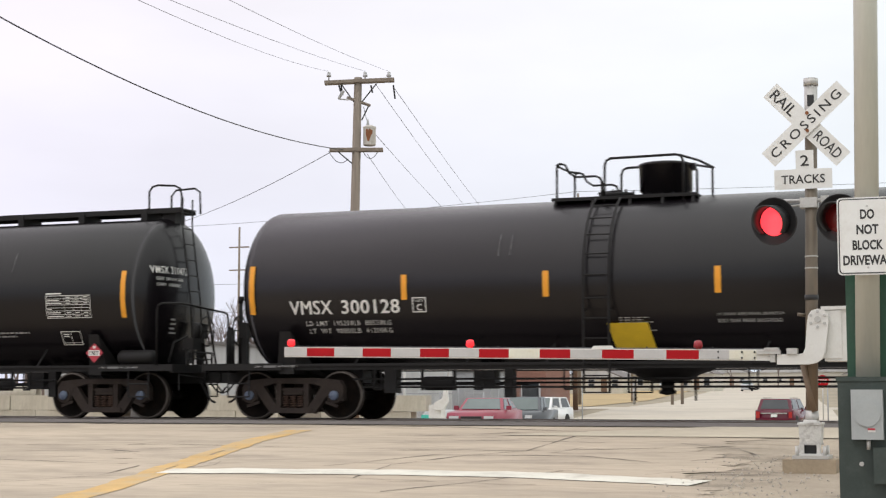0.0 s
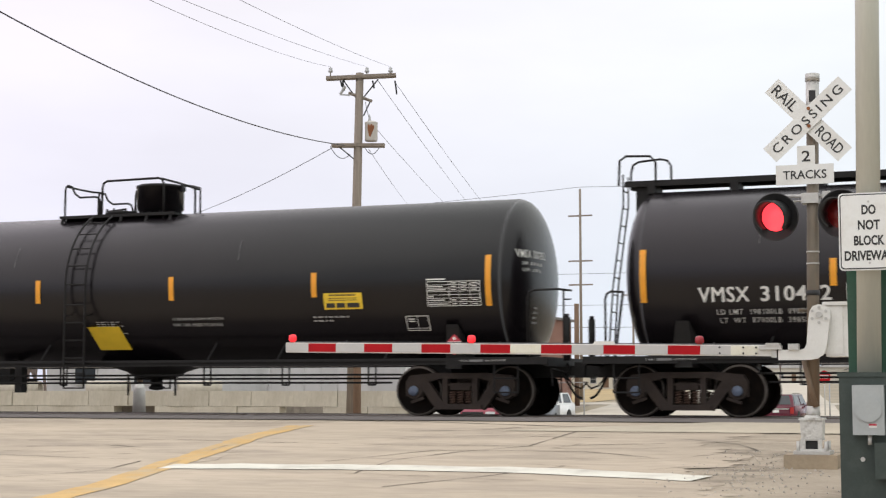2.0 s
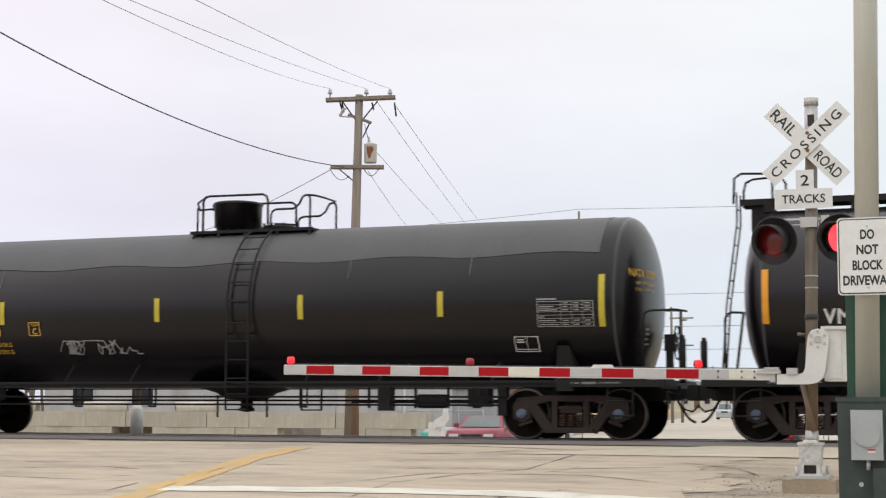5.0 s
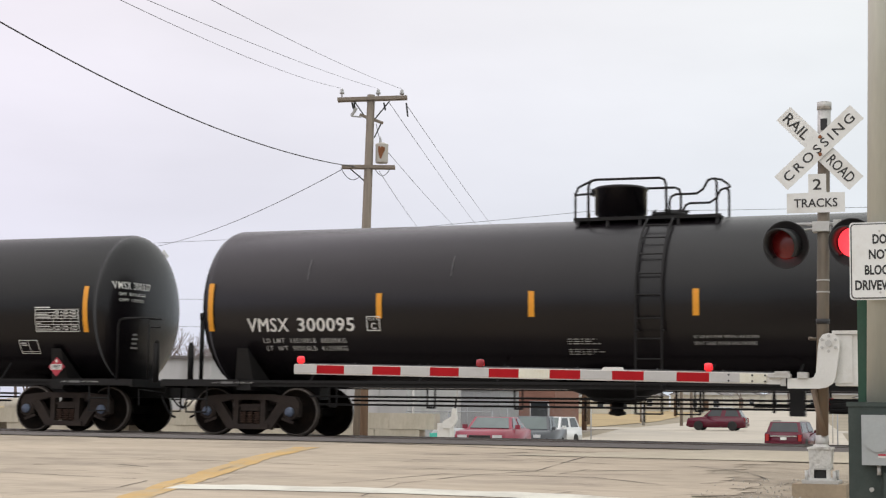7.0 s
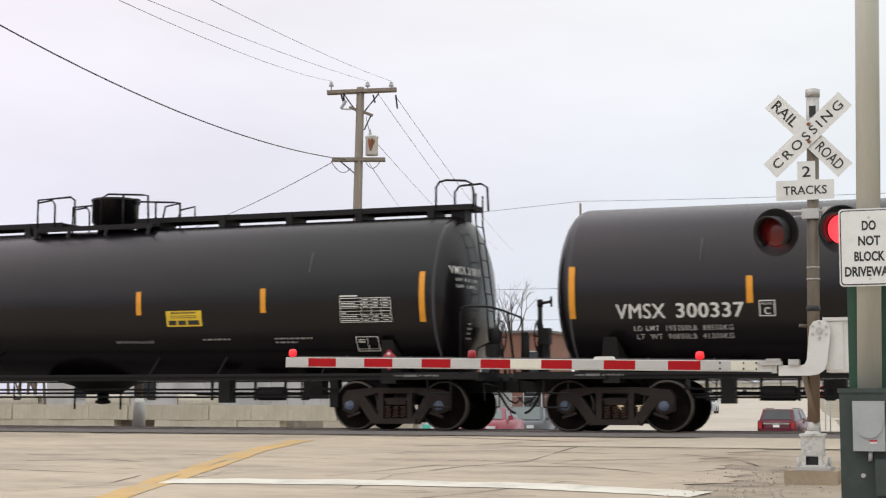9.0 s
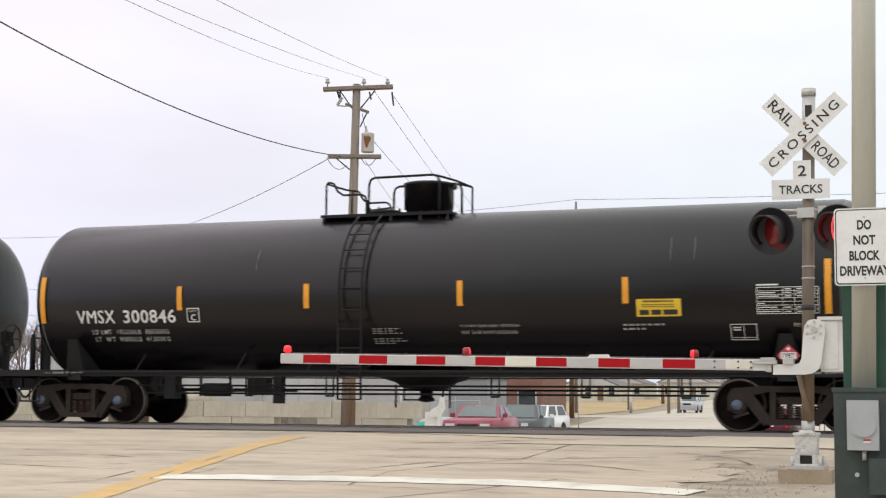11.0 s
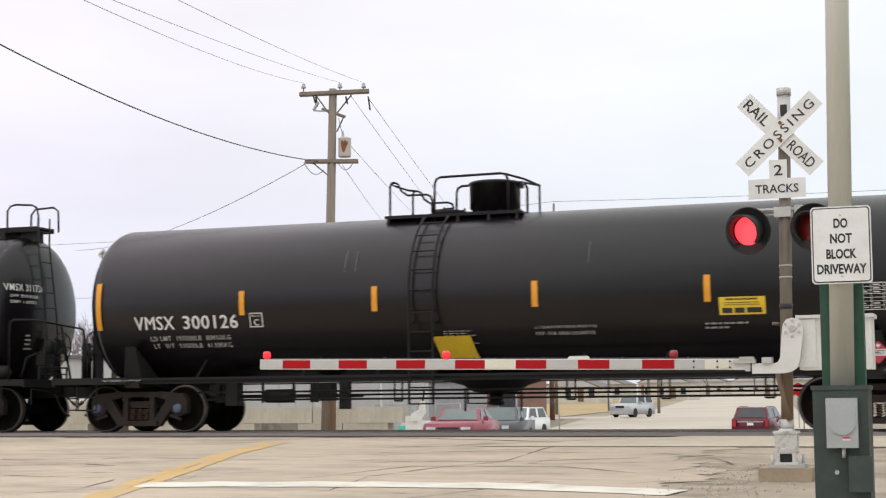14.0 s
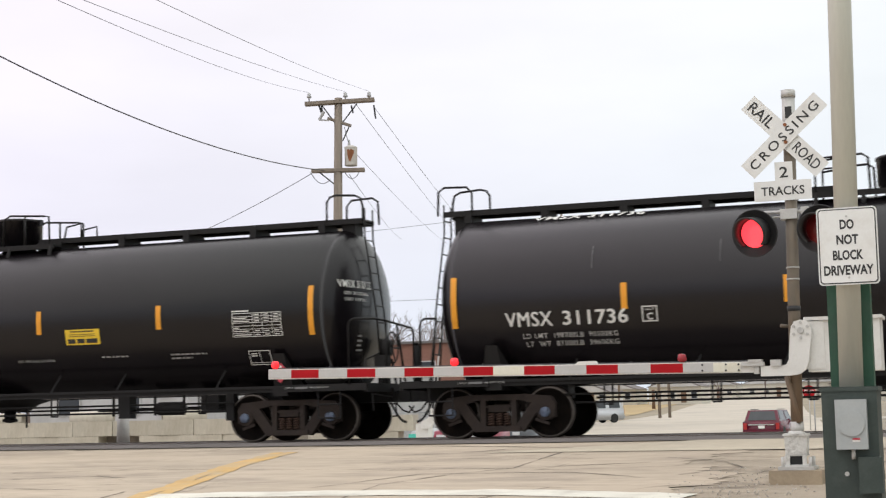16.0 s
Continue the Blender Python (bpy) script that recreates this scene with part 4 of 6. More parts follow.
def tank_car(kind, mark, number, lines, flip, flap, has_placard, index):
    """One tank car with its origin at rail height under its middle. kind a: centre platform and side ladder; b: running board on top and end ladders; c: grey-topped car."""
    stencil = ORANGE if kind == "c" else WHITE
    amber = OCHRE if kind == "c" else AMBER
    look_words = {"a": "black tank car with centre platform, side ladder and amber reflectors", "b": "black tank car with top running board and amber reflectors", "c": "black tank car with grey top and orange lettering"}[kind]
    car = thing("tank_car", look_words, "tank car", group="cars of the passing train")
    # where each car's own reflectors, labels and platform sit along it
    reflectors = {"b": (-4.51, -1.72, 1.77, 4.48), "c": (-4.77, -1.18, 1.9, 4.7), "a": (-4.53, -1.83, 1.22, 4.27)}[kind]
    label_x, vent_x, repair_x, stencil_x, slide, lift = {"b": (2.37, 1.15, 4.64, 6.34, 0.0, 0.0), "c": (0.0, 0.0, 0.0, 6.06, -0.25, 0.0), "a": (4.46, 1.18, 4.2, 6.06, 0.0, 0.0)}[kind]
    if number == "300095":
        reflectors = (-4.12, -1.18, 1.77, 4.52)
        label_x, vent_x, repair_x, stencil_x, slide = 4.78, 1.70, 4.65, 5.95, 0.08
    elif number in ("310472", "311679"):
        reflectors = (-4.42, -1.70, 1.65, 4.39)
        label_x, repair_x, stencil_x = 2.23, 4.5, 6.2
    elif number == "300944":
        reflectors = (-4.51, -1.47, 1.90, 4.48)
        label_x, vent_x, repair_x, stencil_x, lift = 3.25, 1.48, 4.72, 5.76, 0.09
    xt, dish = 7.79, 0.50
    part("tank", lambda bm: lathe(bm, tank_profile(xt, dish), "x", 96, (0.11, 0, Z_AXIS)), TANK, car, key="tank")
    if kind == "c":
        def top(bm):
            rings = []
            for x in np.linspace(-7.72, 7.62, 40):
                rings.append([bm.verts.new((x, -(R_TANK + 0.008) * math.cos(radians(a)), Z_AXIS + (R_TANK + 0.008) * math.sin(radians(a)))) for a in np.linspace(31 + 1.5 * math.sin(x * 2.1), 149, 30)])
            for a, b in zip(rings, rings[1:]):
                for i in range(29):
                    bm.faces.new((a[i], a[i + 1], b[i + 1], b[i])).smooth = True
        part("top_coat", top, TANK_ALT, car, "grey colour over the upper shell")
    end = pose(0, 0, 0)
    ends_m = (pose(-0.385, 0, 0), TURN @ pose(-0.385, 0, 0))
    for m in ends_m:
        part("end_deck", stub_build, GEAR, car, key="end_deck", m=m)
        part("coupler", coupler_build, GEAR, car, key="coupler", m=m)
        part("air_hose", hose_build, GEAR, car, key="air_hose", m=m)
        part("air_hose", hose_far_build, GEAR, car, key="air_hose_far", m=m)
        part("saddle", saddle_build, GEAR, car, key="saddle", m=m)
    part("end_railing", end_rail_b if kind == "b" else end_rail_a, GEAR, car, key="end_railing_" + ("b" if kind == "b" else "a"))
    part("end_post", stub_post(9.0, 0.55 if kind == "b" else -0.95), GEAR, car, key="end_post_" + ("b" if kind == "b" else "a"))
    part("end_post", stub_post(-9.0, 0.1), GEAR, car, key="end_post_left")
    if kind == "b":
        part("end_railing", end_rail_left, GEAR, car, key="end_railing_left")
        part("end_valve", end_valve_build, GEAR, car, "black brake valve with branch pipes", key="end_valve")
        part("air_reservoir", end_reservoir_build, GEAR, car, "dark steel air reservoir on the end deck", key="air_reservoir")
    else:
        part("standpipe", standpipe_build, GEAR, car, key="standpipe", m=ends_m[1])
    part("brake_wheel", brake_wheel_build, GEAR, car, key="brake_wheel", m=ends_m[0 if flip or kind == "b" else 1])
    part("side_sill", side_rail_build, GEAR, car, key="side_sill")
    part("brake_pipe", pipes_build, GEAR, car, key="brake_pipe")
    for x in (-5.3, -3.3, -1.6, 1.7, 3.4, 5.2):
        part("pipe_hanger", hanger_build, GEAR, car, key="pipe_hanger", m=pose(x if kind != "b" else x * 0.96 + 0.1, 0, 0))
    part("outlet_sump", sump_build, GEAR, car, key="outlet_sump")
    part("brake_cylinder", brake_gear_build, GEAR, car, key="brake_cylinder", m=pose(-4.2 if (kind == "b") == flip else 4.2, 0, 0))
    fm = pose(slide, 0, 0) @ (TURN if flip else end)
    if kind == "b":
        part("platform", deck_b_build, GEAR, car, key="platform_b", m=pose(-0.375, 0, 0))
        bars("railing", railing_b_lines(), car, "railing_b", pose(-0.375, 0, 0))
        part("dome", dome_build, TANK, car, key="dome", m=pose(0.20, 0, 0.06))
        part("manway", manway_build, GEAR, car, key="manway", m=pose(1.05, 0, 0.0))
        part("running_board", walkway_build, GEAR, car, key="running_board")
        for m in ends_m:
            bars("end_hoop", end_hoop_lines(), car, "end_hoop", m)
            part("end_ladder", end_ladder_build, GEAR, car, key="end_ladder", m=m)
    else:
        part("platform", deck_a_build, GEAR, car, key="platform_a", m=fm)
        bars("railing", railing_a_lines(), car, "railing_a", fm)
        part("dome", dome_build, TANK, car, key="dome", m=fm @ pose(0.02, 0, 0))
        part("manway", manway_build, GEAR, car, key="manway", m=fm @ pose(-0.9, 0, 0))
        part("side_ladder", side_ladder_build, GEAR, car, key="side_ladder", m=fm)
    # reflectors
    for x in (-7.64, 7.71):
        part("reflector", lambda bm: strip_on_shell(bm, -0.055, 0.055, 1.98, 2.90, 10), amber, car, key="reflector_long" + kind[:1].replace("b", "a"), m=pose(x, 0, 0))
    for x in reflectors:
        part("reflector", lambda bm: strip_on_shell(bm, -0.055, 0.055, 2.20, 2.66, 6), amber, car, key="reflector_short" + kind[:1].replace("b", "a"), m=pose(x, 0, 0))
    rs = random.Random(index + 3)
    for _ in range(3):
        part("drip_streak", lambda bm: strip_on_shell(bm, -0.004, 0.004, 2.95, 3.35, 6), GREYS, car, "thin pale drip streak", key="drip_streak", m=pose(rs.choice((-5.2, -2.6, 2.4, 5.1)) + rs.uniform(-0.5, 0.5), 0, 0))
    # lettering
    x0 = {"a": -6.86, "b": -6.69, "c": -6.63}[kind]
    words("car_lettering", mark, x0, 1.965 + lift, 0.67 if kind == "c" else 0.86, 0.255, stencil, car, shell_y, 0.0, space=1.08, strike=0.014)
    words("car_lettering", number, x0 + (0.79 if kind == "c" else 1.06), 1.965 + lift, 1.02 if kind == "c" else 1.16, 0.255, stencil, car, shell_y, 0.012, space=1.08, strike=0.008)
    words("weight_lettering", lines[0], x0 + 0.30, 1.755, 1.72, 0.088, LIGHTW if kind != "c" else stencil, car, shell_y, 0.004, space=1.2)
    words("weight_lettering", lines[1], x0 + 0.34, 1.615, 1.68, 0.088, LIGHTW if kind != "c" else stencil, car, shell_y, 0.004, space=1.2)
    part("clearance_box", plate_c_build, stencil, car, key="clearance_box" + kind, m=pose(x0 + 2.48, 0, 0))
    words("clearance_lettering", "PLATE", x0 + 2.53, 2.16, 0.17, 0.04, stencil, car, shell_y, 0.0, space=1.15)
    words("clearance_lettering", "C", x0 + 2.565, 2.0, 0.10, 0.12, stencil, car, shell_y, 0.015)
    if kind == "c":
        part("weight_lettering", bars_build([(-6.3, -5.6, 1.87, 0.03)]), ORANGE, car, key="slogan_bars")

        def scrawl(bm):
            rnd = random.Random(5)
            p = Vector((-3.5, 0, 1.65))
            while p.x < -1.65:
                q = p + Vector((rnd.uniform(-0.09, 0.12), 0, rnd.uniform(-0.16, 0.16)))
                q.z = min(1.86, max(1.60, q.z))
                rod(bm, (p.x, shell_y(0, p.z), p.z), (q.x, shell_y(0, q.z), q.z), 0.009, n=5)
                p = q
        part("graffiti", scrawl, DIMWHITE, car, "scrawled pale graffiti")
    else:
        part("emergency_label", emergency_build, YELLOW, car, key="emergency_label", m=pose(label_x, 0, 0))
        part("emergency_lettering", emergency_text, SIGNB, car, key="emergency_lettering", m=pose(label_x, 0, 0))
    part("data_panel", table_build, DIMWHITE if kind == "c" else WHITE, car, key="data_panel" + kind[:1].replace("b", "a"), m=pose(stencil_x - 0.27 if kind == "b" else 6.53, 0, 0))
    part("stencil_box", small_box_build, WHITE, car, key="stencil_box", m=pose(stencil_x, 0, -0.10 if kind == "b" else 0))
    if kind == "a":
        words("unloading_lettering", "VENT TANK WHEN UNLOADING", vent_x, 1.70, 1.08, 0.06, LIGHTW, car, shell_y, 0.0, space=1.2)
        words("insulation_lettering", "1/2\" CERAMIC FIBER THERMAL PROTECTION", vent_x, 1.82, 1.12, 0.045, LIGHTW, car, shell_y, 0.0, space=1.15)
        part("small_lettering", bars_build([(0, 0.75, 1.82, 0.03), (0, 0.4, 1.75, 0.03)]), DIMWHITE, car, key="repair_bars", m=pose(repair_x, 0, 0))
        part("small_lettering", bars_build([(-0.55, 0.0, 1.8, 0.016), (-0.55, -0.1, 1.76, 0.016), (-0.55, 0.05, 1.72, 0.016), (-0.55, 0.0, 1.62, 0.016), (-0.55, 0.1, 1.58, 0.016), (-0.55, -0.1, 1.54, 0.016)]), DIMWHITE, car, key="loading_bars")
    elif kind == "b":
        words("unloading_lettering", "VENT TANK WHEN UNLOADING", vent_x, 1.66, 0.85, 0.05, LIGHTW, car, shell_y, 0.0, space=1.2)
        part("small_lettering", bars_build([(3.1, 3.7, 1.70, 0.03), (4.64, 5.43, 1.70, 0.03), (4.64, 5.1, 1.63, 0.03)]), DIMWHITE, car, key="repair_bars_b")
    for sx in (7.12, -7.63):
        words("sill_lettering", "2 INCH", sx, 0.985, 0.15, 0.032, LIGHTW, car, sill_y, 0.0, space=1.15)
        part("sill_stripe", lambda bm: box(bm, 0, 0.26, -1.4515, -1.4465, 0.98, 1.02), GREYS, car, key="sill_stripe", m=pose(sx + 0.19, 0, 0))
        words("sill_lettering", "HP COMP SHOES", sx + 0.5, 0.985, 0.38, 0.032, LIGHTW, car, sill_y, 0.0, space=1.15)
    if number == "311736":
        words("top_lettering", mark + " " + number, -6.4, 3.955, 2.1, 0.095, WHITE, car, lambda x, z: -math.sqrt((R_TANK + 0.022) ** 2 - (z - Z_AXIS) ** 2), 0.02, space=1.1)

    # lettering on the end head
    def head_x(y, z):
        return xt + dish * math.sqrt(max(0, 1 - (y * y + (z - Z_AXIS) ** 2) / (R_TANK - 0.012) ** 2)) + 0.124
    for name, txt, y0, z0, w, h in (("head_lettering", mark + " " + number, -1.30, 2.87, 1.05, 0.15), ("head_lettering", "CAPY  30110 US GAL", -1.18, 2.74, 0.76, 0.06), ("head_lettering", "CAPY  113970 L", -1.18, 2.62, 0.70, 0.06)):
        me = letters(txt, w, h, 0.010, 1.1).copy()
        co = np.empty(len(me.vertices) * 3)
        me.vertices.foreach_get("co", co)
        co = co.reshape(-1, 3)
        pts = [(head_x(y0 + a, z0 + c), y0 + a, z0 + c) for a, c in zip(co[:, 0], co[:, 2])]
        me.vertices.foreach_set("co", np.array(pts).ravel())
        me.materials.append(stencil)
        me.update()
        new(name, me).parent = car
    def head_bars(bm):
        for k, w in enumerate((0.12, 0.16, 0.14, 0.2)):
            z = 1.95 - 0.09 * k
            v = [bm.verts.new((head_x(y, zz), y, zz)) for y, zz in ((-0.75, z), (-0.75 + w, z), (-0.75 + w, z + 0.035), (-0.75, z + 0.035))]
            bm.faces.new(v)
    part("head_lettering", head_bars, DIMWHITE, car, key="head_bars" + ("b" if kind == "b" else "a"))
    if has_placard:
        holder = part("placard", placard_build, REDP, car, "red diamond hazard placard", key="placard", m=pose(7.04, -1.50, 1.29))
        part("placard_panel", placard_inner, WHITE, holder, key="placard_panel")
        words("placard_lettering", has_placard, -0.10, -0.04, 0.2, 0.08, SIGNB, holder, None, 0.01, m=pose(0, -0.012, 0))
    if flap:
        part("yellow_plate", yellow_flap_build, YELLOW, car, "plain yellow plate low on the shell", key="yellow_plate", m=pose(1.25 if kind == "b" else 0, 0, -0.05 if kind == "b" else 0))
    # bogies
    for s in (-1, 1):
        bogie = part("bogie", bolster, TRUCK, car, key="bogie_bolster", m=pose(s * 7.0, 0, 0))
        for side in (-1, 1):
            frame_m = pose(0, side * 1.02, 0, 0, 0, 0 if side < 0 else 180)
            part("side_frame", bogie_side, TRUCK, bogie, "dusty cast steel side frame", key="side_frame", m=frame_m)
            for i, x in enumerate((-0.15, 0.0, 0.15)):
                part("spring", spring(x), SPRING, bogie, key="spring_%d" % i, m=frame_m)
        for dx in (-0.889, 0.889):
            ws = part("wheelset", axle_build, WHEEL, car, key="axle", m=pose(s * 7.0 + dx, 0, 0.457))
            for side in (-1, 1):
                wm = pose(0, side * 0.79, 0, 0, 0, 0 if side < 0 else 180)
                part("wheel", wheel_build, WHEEL, ws, "rust-brown steel wheel", key="wheel", m=wm)
                part("wheel_tread", tread_build, TREAD, ws, "bright worn tread", key="wheel_tread", m=wm)
                part("axle_cap", cap_build, CAP, ws, "blue-grey bolted axle cap", key="axle_cap", m=pose(0, side * 1.155, 0, 0, 0, 0 if side < 0 else 180))
            WHEELSETS.append((ws, s * 7.0 + dx, index * 0.7 + dx))
    CARS.append((car, index))
    return car


def weights(a, b, c, d):
    return ("LD LMT  %sLB  %sKG" % (a, b), "LT  WT  %sLB  %sKG" % (c, d))


TRAIN = [
    ("a", "VMSX", "300128", weights("195200", "88550", "90800", "41200"), False, True, "", 0),
    ("b", "VMSX", "310472", weights("198100", "89850", "87900", "39850"), False, False, "1987", 1),
    ("a", "VMSX", "300352", weights("195200", "88550", "90800", "41200"), False, True, "1987", 2),
    ("b", "VMSX", "311679", weights("198700", "90100", "87300", "39600"), False, False, "1987", 3),
    ("c", "NATX", "303094", weights("195500", "88700", "90500", "41000"), True, False, "", 4),
    ("a", "VMSX", "300095", weights("195100", "88500", "90900", "41250"), True, False, "1987", 5),
    ("a", "VMSX", "300337", weights("195200", "88550", "90800", "41200"), False, True, "1987", 6),
    ("b", "VMSX", "310818", weights("198500", "90050", "87400", "39550"), False, False, "1987", 7),
    ("a", "VMSX", "300846", weights("195200", "88550", "90800", "41200"), False, False, "1987", 8),
    ("a", "VMSX", "300944", weights("195300", "88550", "90700", "41150"), True, False, "1987", 9),
    ("a", "VMSX", "300126", weights("195000", "88450", "91000", "41300"), False, True, "1987", 10),
    ("b", "VMSX", "311736", weights("198700", "90100", "87300", "39600"), False, True, "1987", 11),
    ("b", "VMSX", "310123", weights("198100", "89850", "87900", "39850"), False, False, "1987", 12),
]
for row in TRAIN:
    tank_car(*row)


def train_shift(t):
    return -15.028 + 12.869 * t - 0.00599 * t * t


def motions():
    """The train rolls past; two cars in the street beyond move off."""
    knots = [k * 0.5 for k in range(33)]
    for car, i in CARS:
        # the boundary behind car i lies CAR_L * i behind the first one
        walk(car, [(t, pose(train_shift(t) - CAR_L * i + CAR_L / 2, TRACK_Y, 0)) for t in knots])
    for ws, x, phase in WHEELSETS:
        walk(ws, [(k / 30, pose(x, 0, 0.457) @ Matrix.Rotation(phase + train_shift(k / 30) / 0.457, 4, "Y")) for k in range(481)])
    # added turning of lit and dark faces, standing in for lamps switching on and off
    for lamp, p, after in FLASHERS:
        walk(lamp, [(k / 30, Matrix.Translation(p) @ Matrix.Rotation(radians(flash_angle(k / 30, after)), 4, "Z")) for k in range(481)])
    for veh, rows in DRIVEN:
        walk(veh, [(t, pose(x, y, ground_z(y) + 0.03, 0, 0, a)) for t, x, y, a in rows])

scatter_stones()


# ---- crossing signal beside the street ----
def disc(bm, r, y0, y1, n=32, centre=(0, 0, 0)):
    lathe(bm, [(y0, 0.0), (y0, r), (y1, r), (y1, 0.0)], "y", n, centre, False)


def signal_lamp(parent, m, after):
    hood = part("lamp_backing", lambda bm: lathe(bm, [(0.06, 0.0), (0.06, 0.08), (0.02, 0.10), (0.0, 0.255), (-0.035, 0.262), (-0.035, 0.25), (-0.012, 0.24), (-0.012, 0.0)], "y", 40), BLACKM, parent, "round matt black backing", key="lamp_backing", m=m)

    def visor(bm):
        rings = []
        for k in range(25):
            a = radians(-50 + 280 * k / 24)
            depth = 0.30 - 0.14 * abs(k - 12) / 12
            rings.append([bm.verts.new((r * math.cos(a), y, r * math.sin(a))) for r, y in ((0.165, -0.012), (0.178, -0.012), (0.178, -depth), (0.165, -depth))])
        for a, b in zip(rings, rings[1:]):
            for i in range(4):
                bm.faces.new((a[i], a[(i + 1) % 4], b[(i + 1) % 4], b[i])).smooth = True
    part("visor", visor, BLACKM, hood, key="lamp_visor")
    lens = part("lens", lens_build, LENS_OFF, hood, "round red lens, lit and dark faces turned to imitate flashing", key="lens")
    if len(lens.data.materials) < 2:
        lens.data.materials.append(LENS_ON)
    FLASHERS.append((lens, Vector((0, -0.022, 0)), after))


FLASHERS = []


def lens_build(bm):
    """Two domed faces back to back, added so that a turn can stand in for switching: the lit one looks out through the
    visor when the lens stands at nought.
    """
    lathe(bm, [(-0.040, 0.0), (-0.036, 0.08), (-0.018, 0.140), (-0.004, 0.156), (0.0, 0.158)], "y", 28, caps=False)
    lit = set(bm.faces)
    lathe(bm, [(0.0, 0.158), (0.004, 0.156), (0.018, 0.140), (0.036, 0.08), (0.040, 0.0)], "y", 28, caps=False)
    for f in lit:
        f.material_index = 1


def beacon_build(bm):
    """A small domed lamp, its front half lit, so that a turn can stand in for blinking."""
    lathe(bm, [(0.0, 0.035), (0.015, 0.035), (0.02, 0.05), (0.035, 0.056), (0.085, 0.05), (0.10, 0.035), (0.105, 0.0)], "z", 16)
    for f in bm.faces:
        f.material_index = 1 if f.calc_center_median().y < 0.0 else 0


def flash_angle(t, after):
    """Half a turn forth, in place of switching on, to show the lit face for half a second in every 1.082 s."""
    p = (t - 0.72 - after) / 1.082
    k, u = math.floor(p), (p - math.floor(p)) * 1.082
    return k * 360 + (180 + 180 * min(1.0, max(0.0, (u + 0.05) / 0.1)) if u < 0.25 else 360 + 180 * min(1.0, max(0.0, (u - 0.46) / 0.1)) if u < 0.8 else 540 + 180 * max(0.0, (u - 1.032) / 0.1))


def blade(name, parent, cx, y, cz, angle, texts, label, h=0.13, space=1.0):
    b = part(name, lambda bm: (box(bm, -0.61, 0.61, -0.003, 0.003, -0.115, 0.115)), SIGNW, parent, label, key="blade", m=pose(cx, y, cz) @ pose(0, 0, 0, 0, -angle, 0))
    for txt, x0, w in texts:
        words("sign_lettering", txt, x0, -h / 2, w, h, SIGNB, b, None, 0.008, m=pose(0, -0.006, 0), space=space)
    return b


MX, MY = -2.262, 18.75


def mast_x(z):
    return -2.292 + 0.018 * (z + 0.2)


signal = thing("crossing_signal", "brown mast with white crossbuck boards, red lamps and lowered gate", "crossing signal")
part("foundation", lambda bm: (box(bm, -2.60, -1.99, MY - 0.30, MY + 0.32, -0.62, -0.275), bevel(bm, 0.03, 2)), TAN, signal, "tan concrete foundation block")
part("base_plate", lambda bm: (box(bm, -2.50, -2.08, MY - 0.21, MY + 0.21, -0.272, -0.232), [rod(bm, (x, y, -0.27), (x, y, -0.12), 0.02, n=8) for x in (-2.45, -2.13) for y in (MY - 0.16, MY + 0.16)]), ALU, signal)


def casting_tier(z0, z1, w0, w1):
    """One tapered square tier of the mast's cast base."""
    def build(bm):
        a = [bm.verts.new((MX - 0.035 + s * w0, MY + t * w0, z0)) for s, t in ((-1, -1), (1, -1), (1, 1), (-1, 1))]
        b = [bm.verts.new((MX - 0.035 + s * w1, MY + t * w1, z1)) for s, t in ((-1, -1), (1, -1), (1, 1), (-1, 1))]
        bm.faces.new(a[::-1])
        bm.faces.new(b)
        for i in range(4):
            j = (i + 1) % 4
            bm.faces.new((a[i], a[j], b[j], b[i]))
        bevel(bm, min(0.03, (z1 - z0) * 0.4), 3)
    return build


casting = part("base_casting", casting_tier(-0.10, 0.13, 0.120, 0.133), FLAKED, signal, "white painted iron base with flaking paint")
part("casting_foot", casting_tier(-0.232, -0.212, 0.16, 0.155), ALU, casting)
# black colour paints the shade inside the base's opening; the neck itself is solid
part("casting_neck", casting_tier(-0.214, -0.098, 0.080, 0.085), BLACKM, casting, "neck coloured black for the shade in the cast base's opening")
for s in (-1, 1):
    part("casting_lug", lambda bm, s=s: (box(bm, MX - 0.035 + s * 0.095 - 0.022, MX - 0.035 + s * 0.095 + 0.022, MY - 0.14, MY - 0.09, -0.214, -0.10), bevel(bm, 0.008, 1)), FLAKED, casting)
part("casting_skirt", casting_tier(-0.112, -0.092, 0.126, 0.128), ALU, casting)
part("casting_rim", casting_tier(0.125, 0.152, 0.146, 0.142), FLAKED, casting)
part("casting_cap", casting_tier(0.150, 0.182, 0.09, 0.075), FLAKED, casting)
part("casting_collar", lambda bm: lathe(bm, [(0.18, 0.0), (0.18, 0.074), (0.205, 0.084), (0.225, 0.078), (0.29, 0.076), (0.30, 0.0)], "z", 16, (mast_x(0.24), MY, 0)), ALU, casting)
part("mast", lambda bm: rod(bm, (mast_x(0.15), MY, 0.15), (mast_x(3.55), MY, 3.55), 0.072, 0.072, n=20), MASTM, signal, "brown stained steel mast")
part("mast_top", lambda bm: (rod(bm, (mast_x(3.55), MY, 3.55), (mast_x(4.19), MY, 4.19), 0.078, 0.078, n=20), rod(bm, (mast_x(4.18), MY, 4.18), (mast_x(4.27), MY, 4.27), 0.086, 0.086, n=20)), ALU, signal, "grey metal mast top with cap")
part("sticker", lambda bm: box(bm, -2.25, -2.17, MY - 0.083, MY - 0.078, 3.92, 4.06), BLACKM, signal)
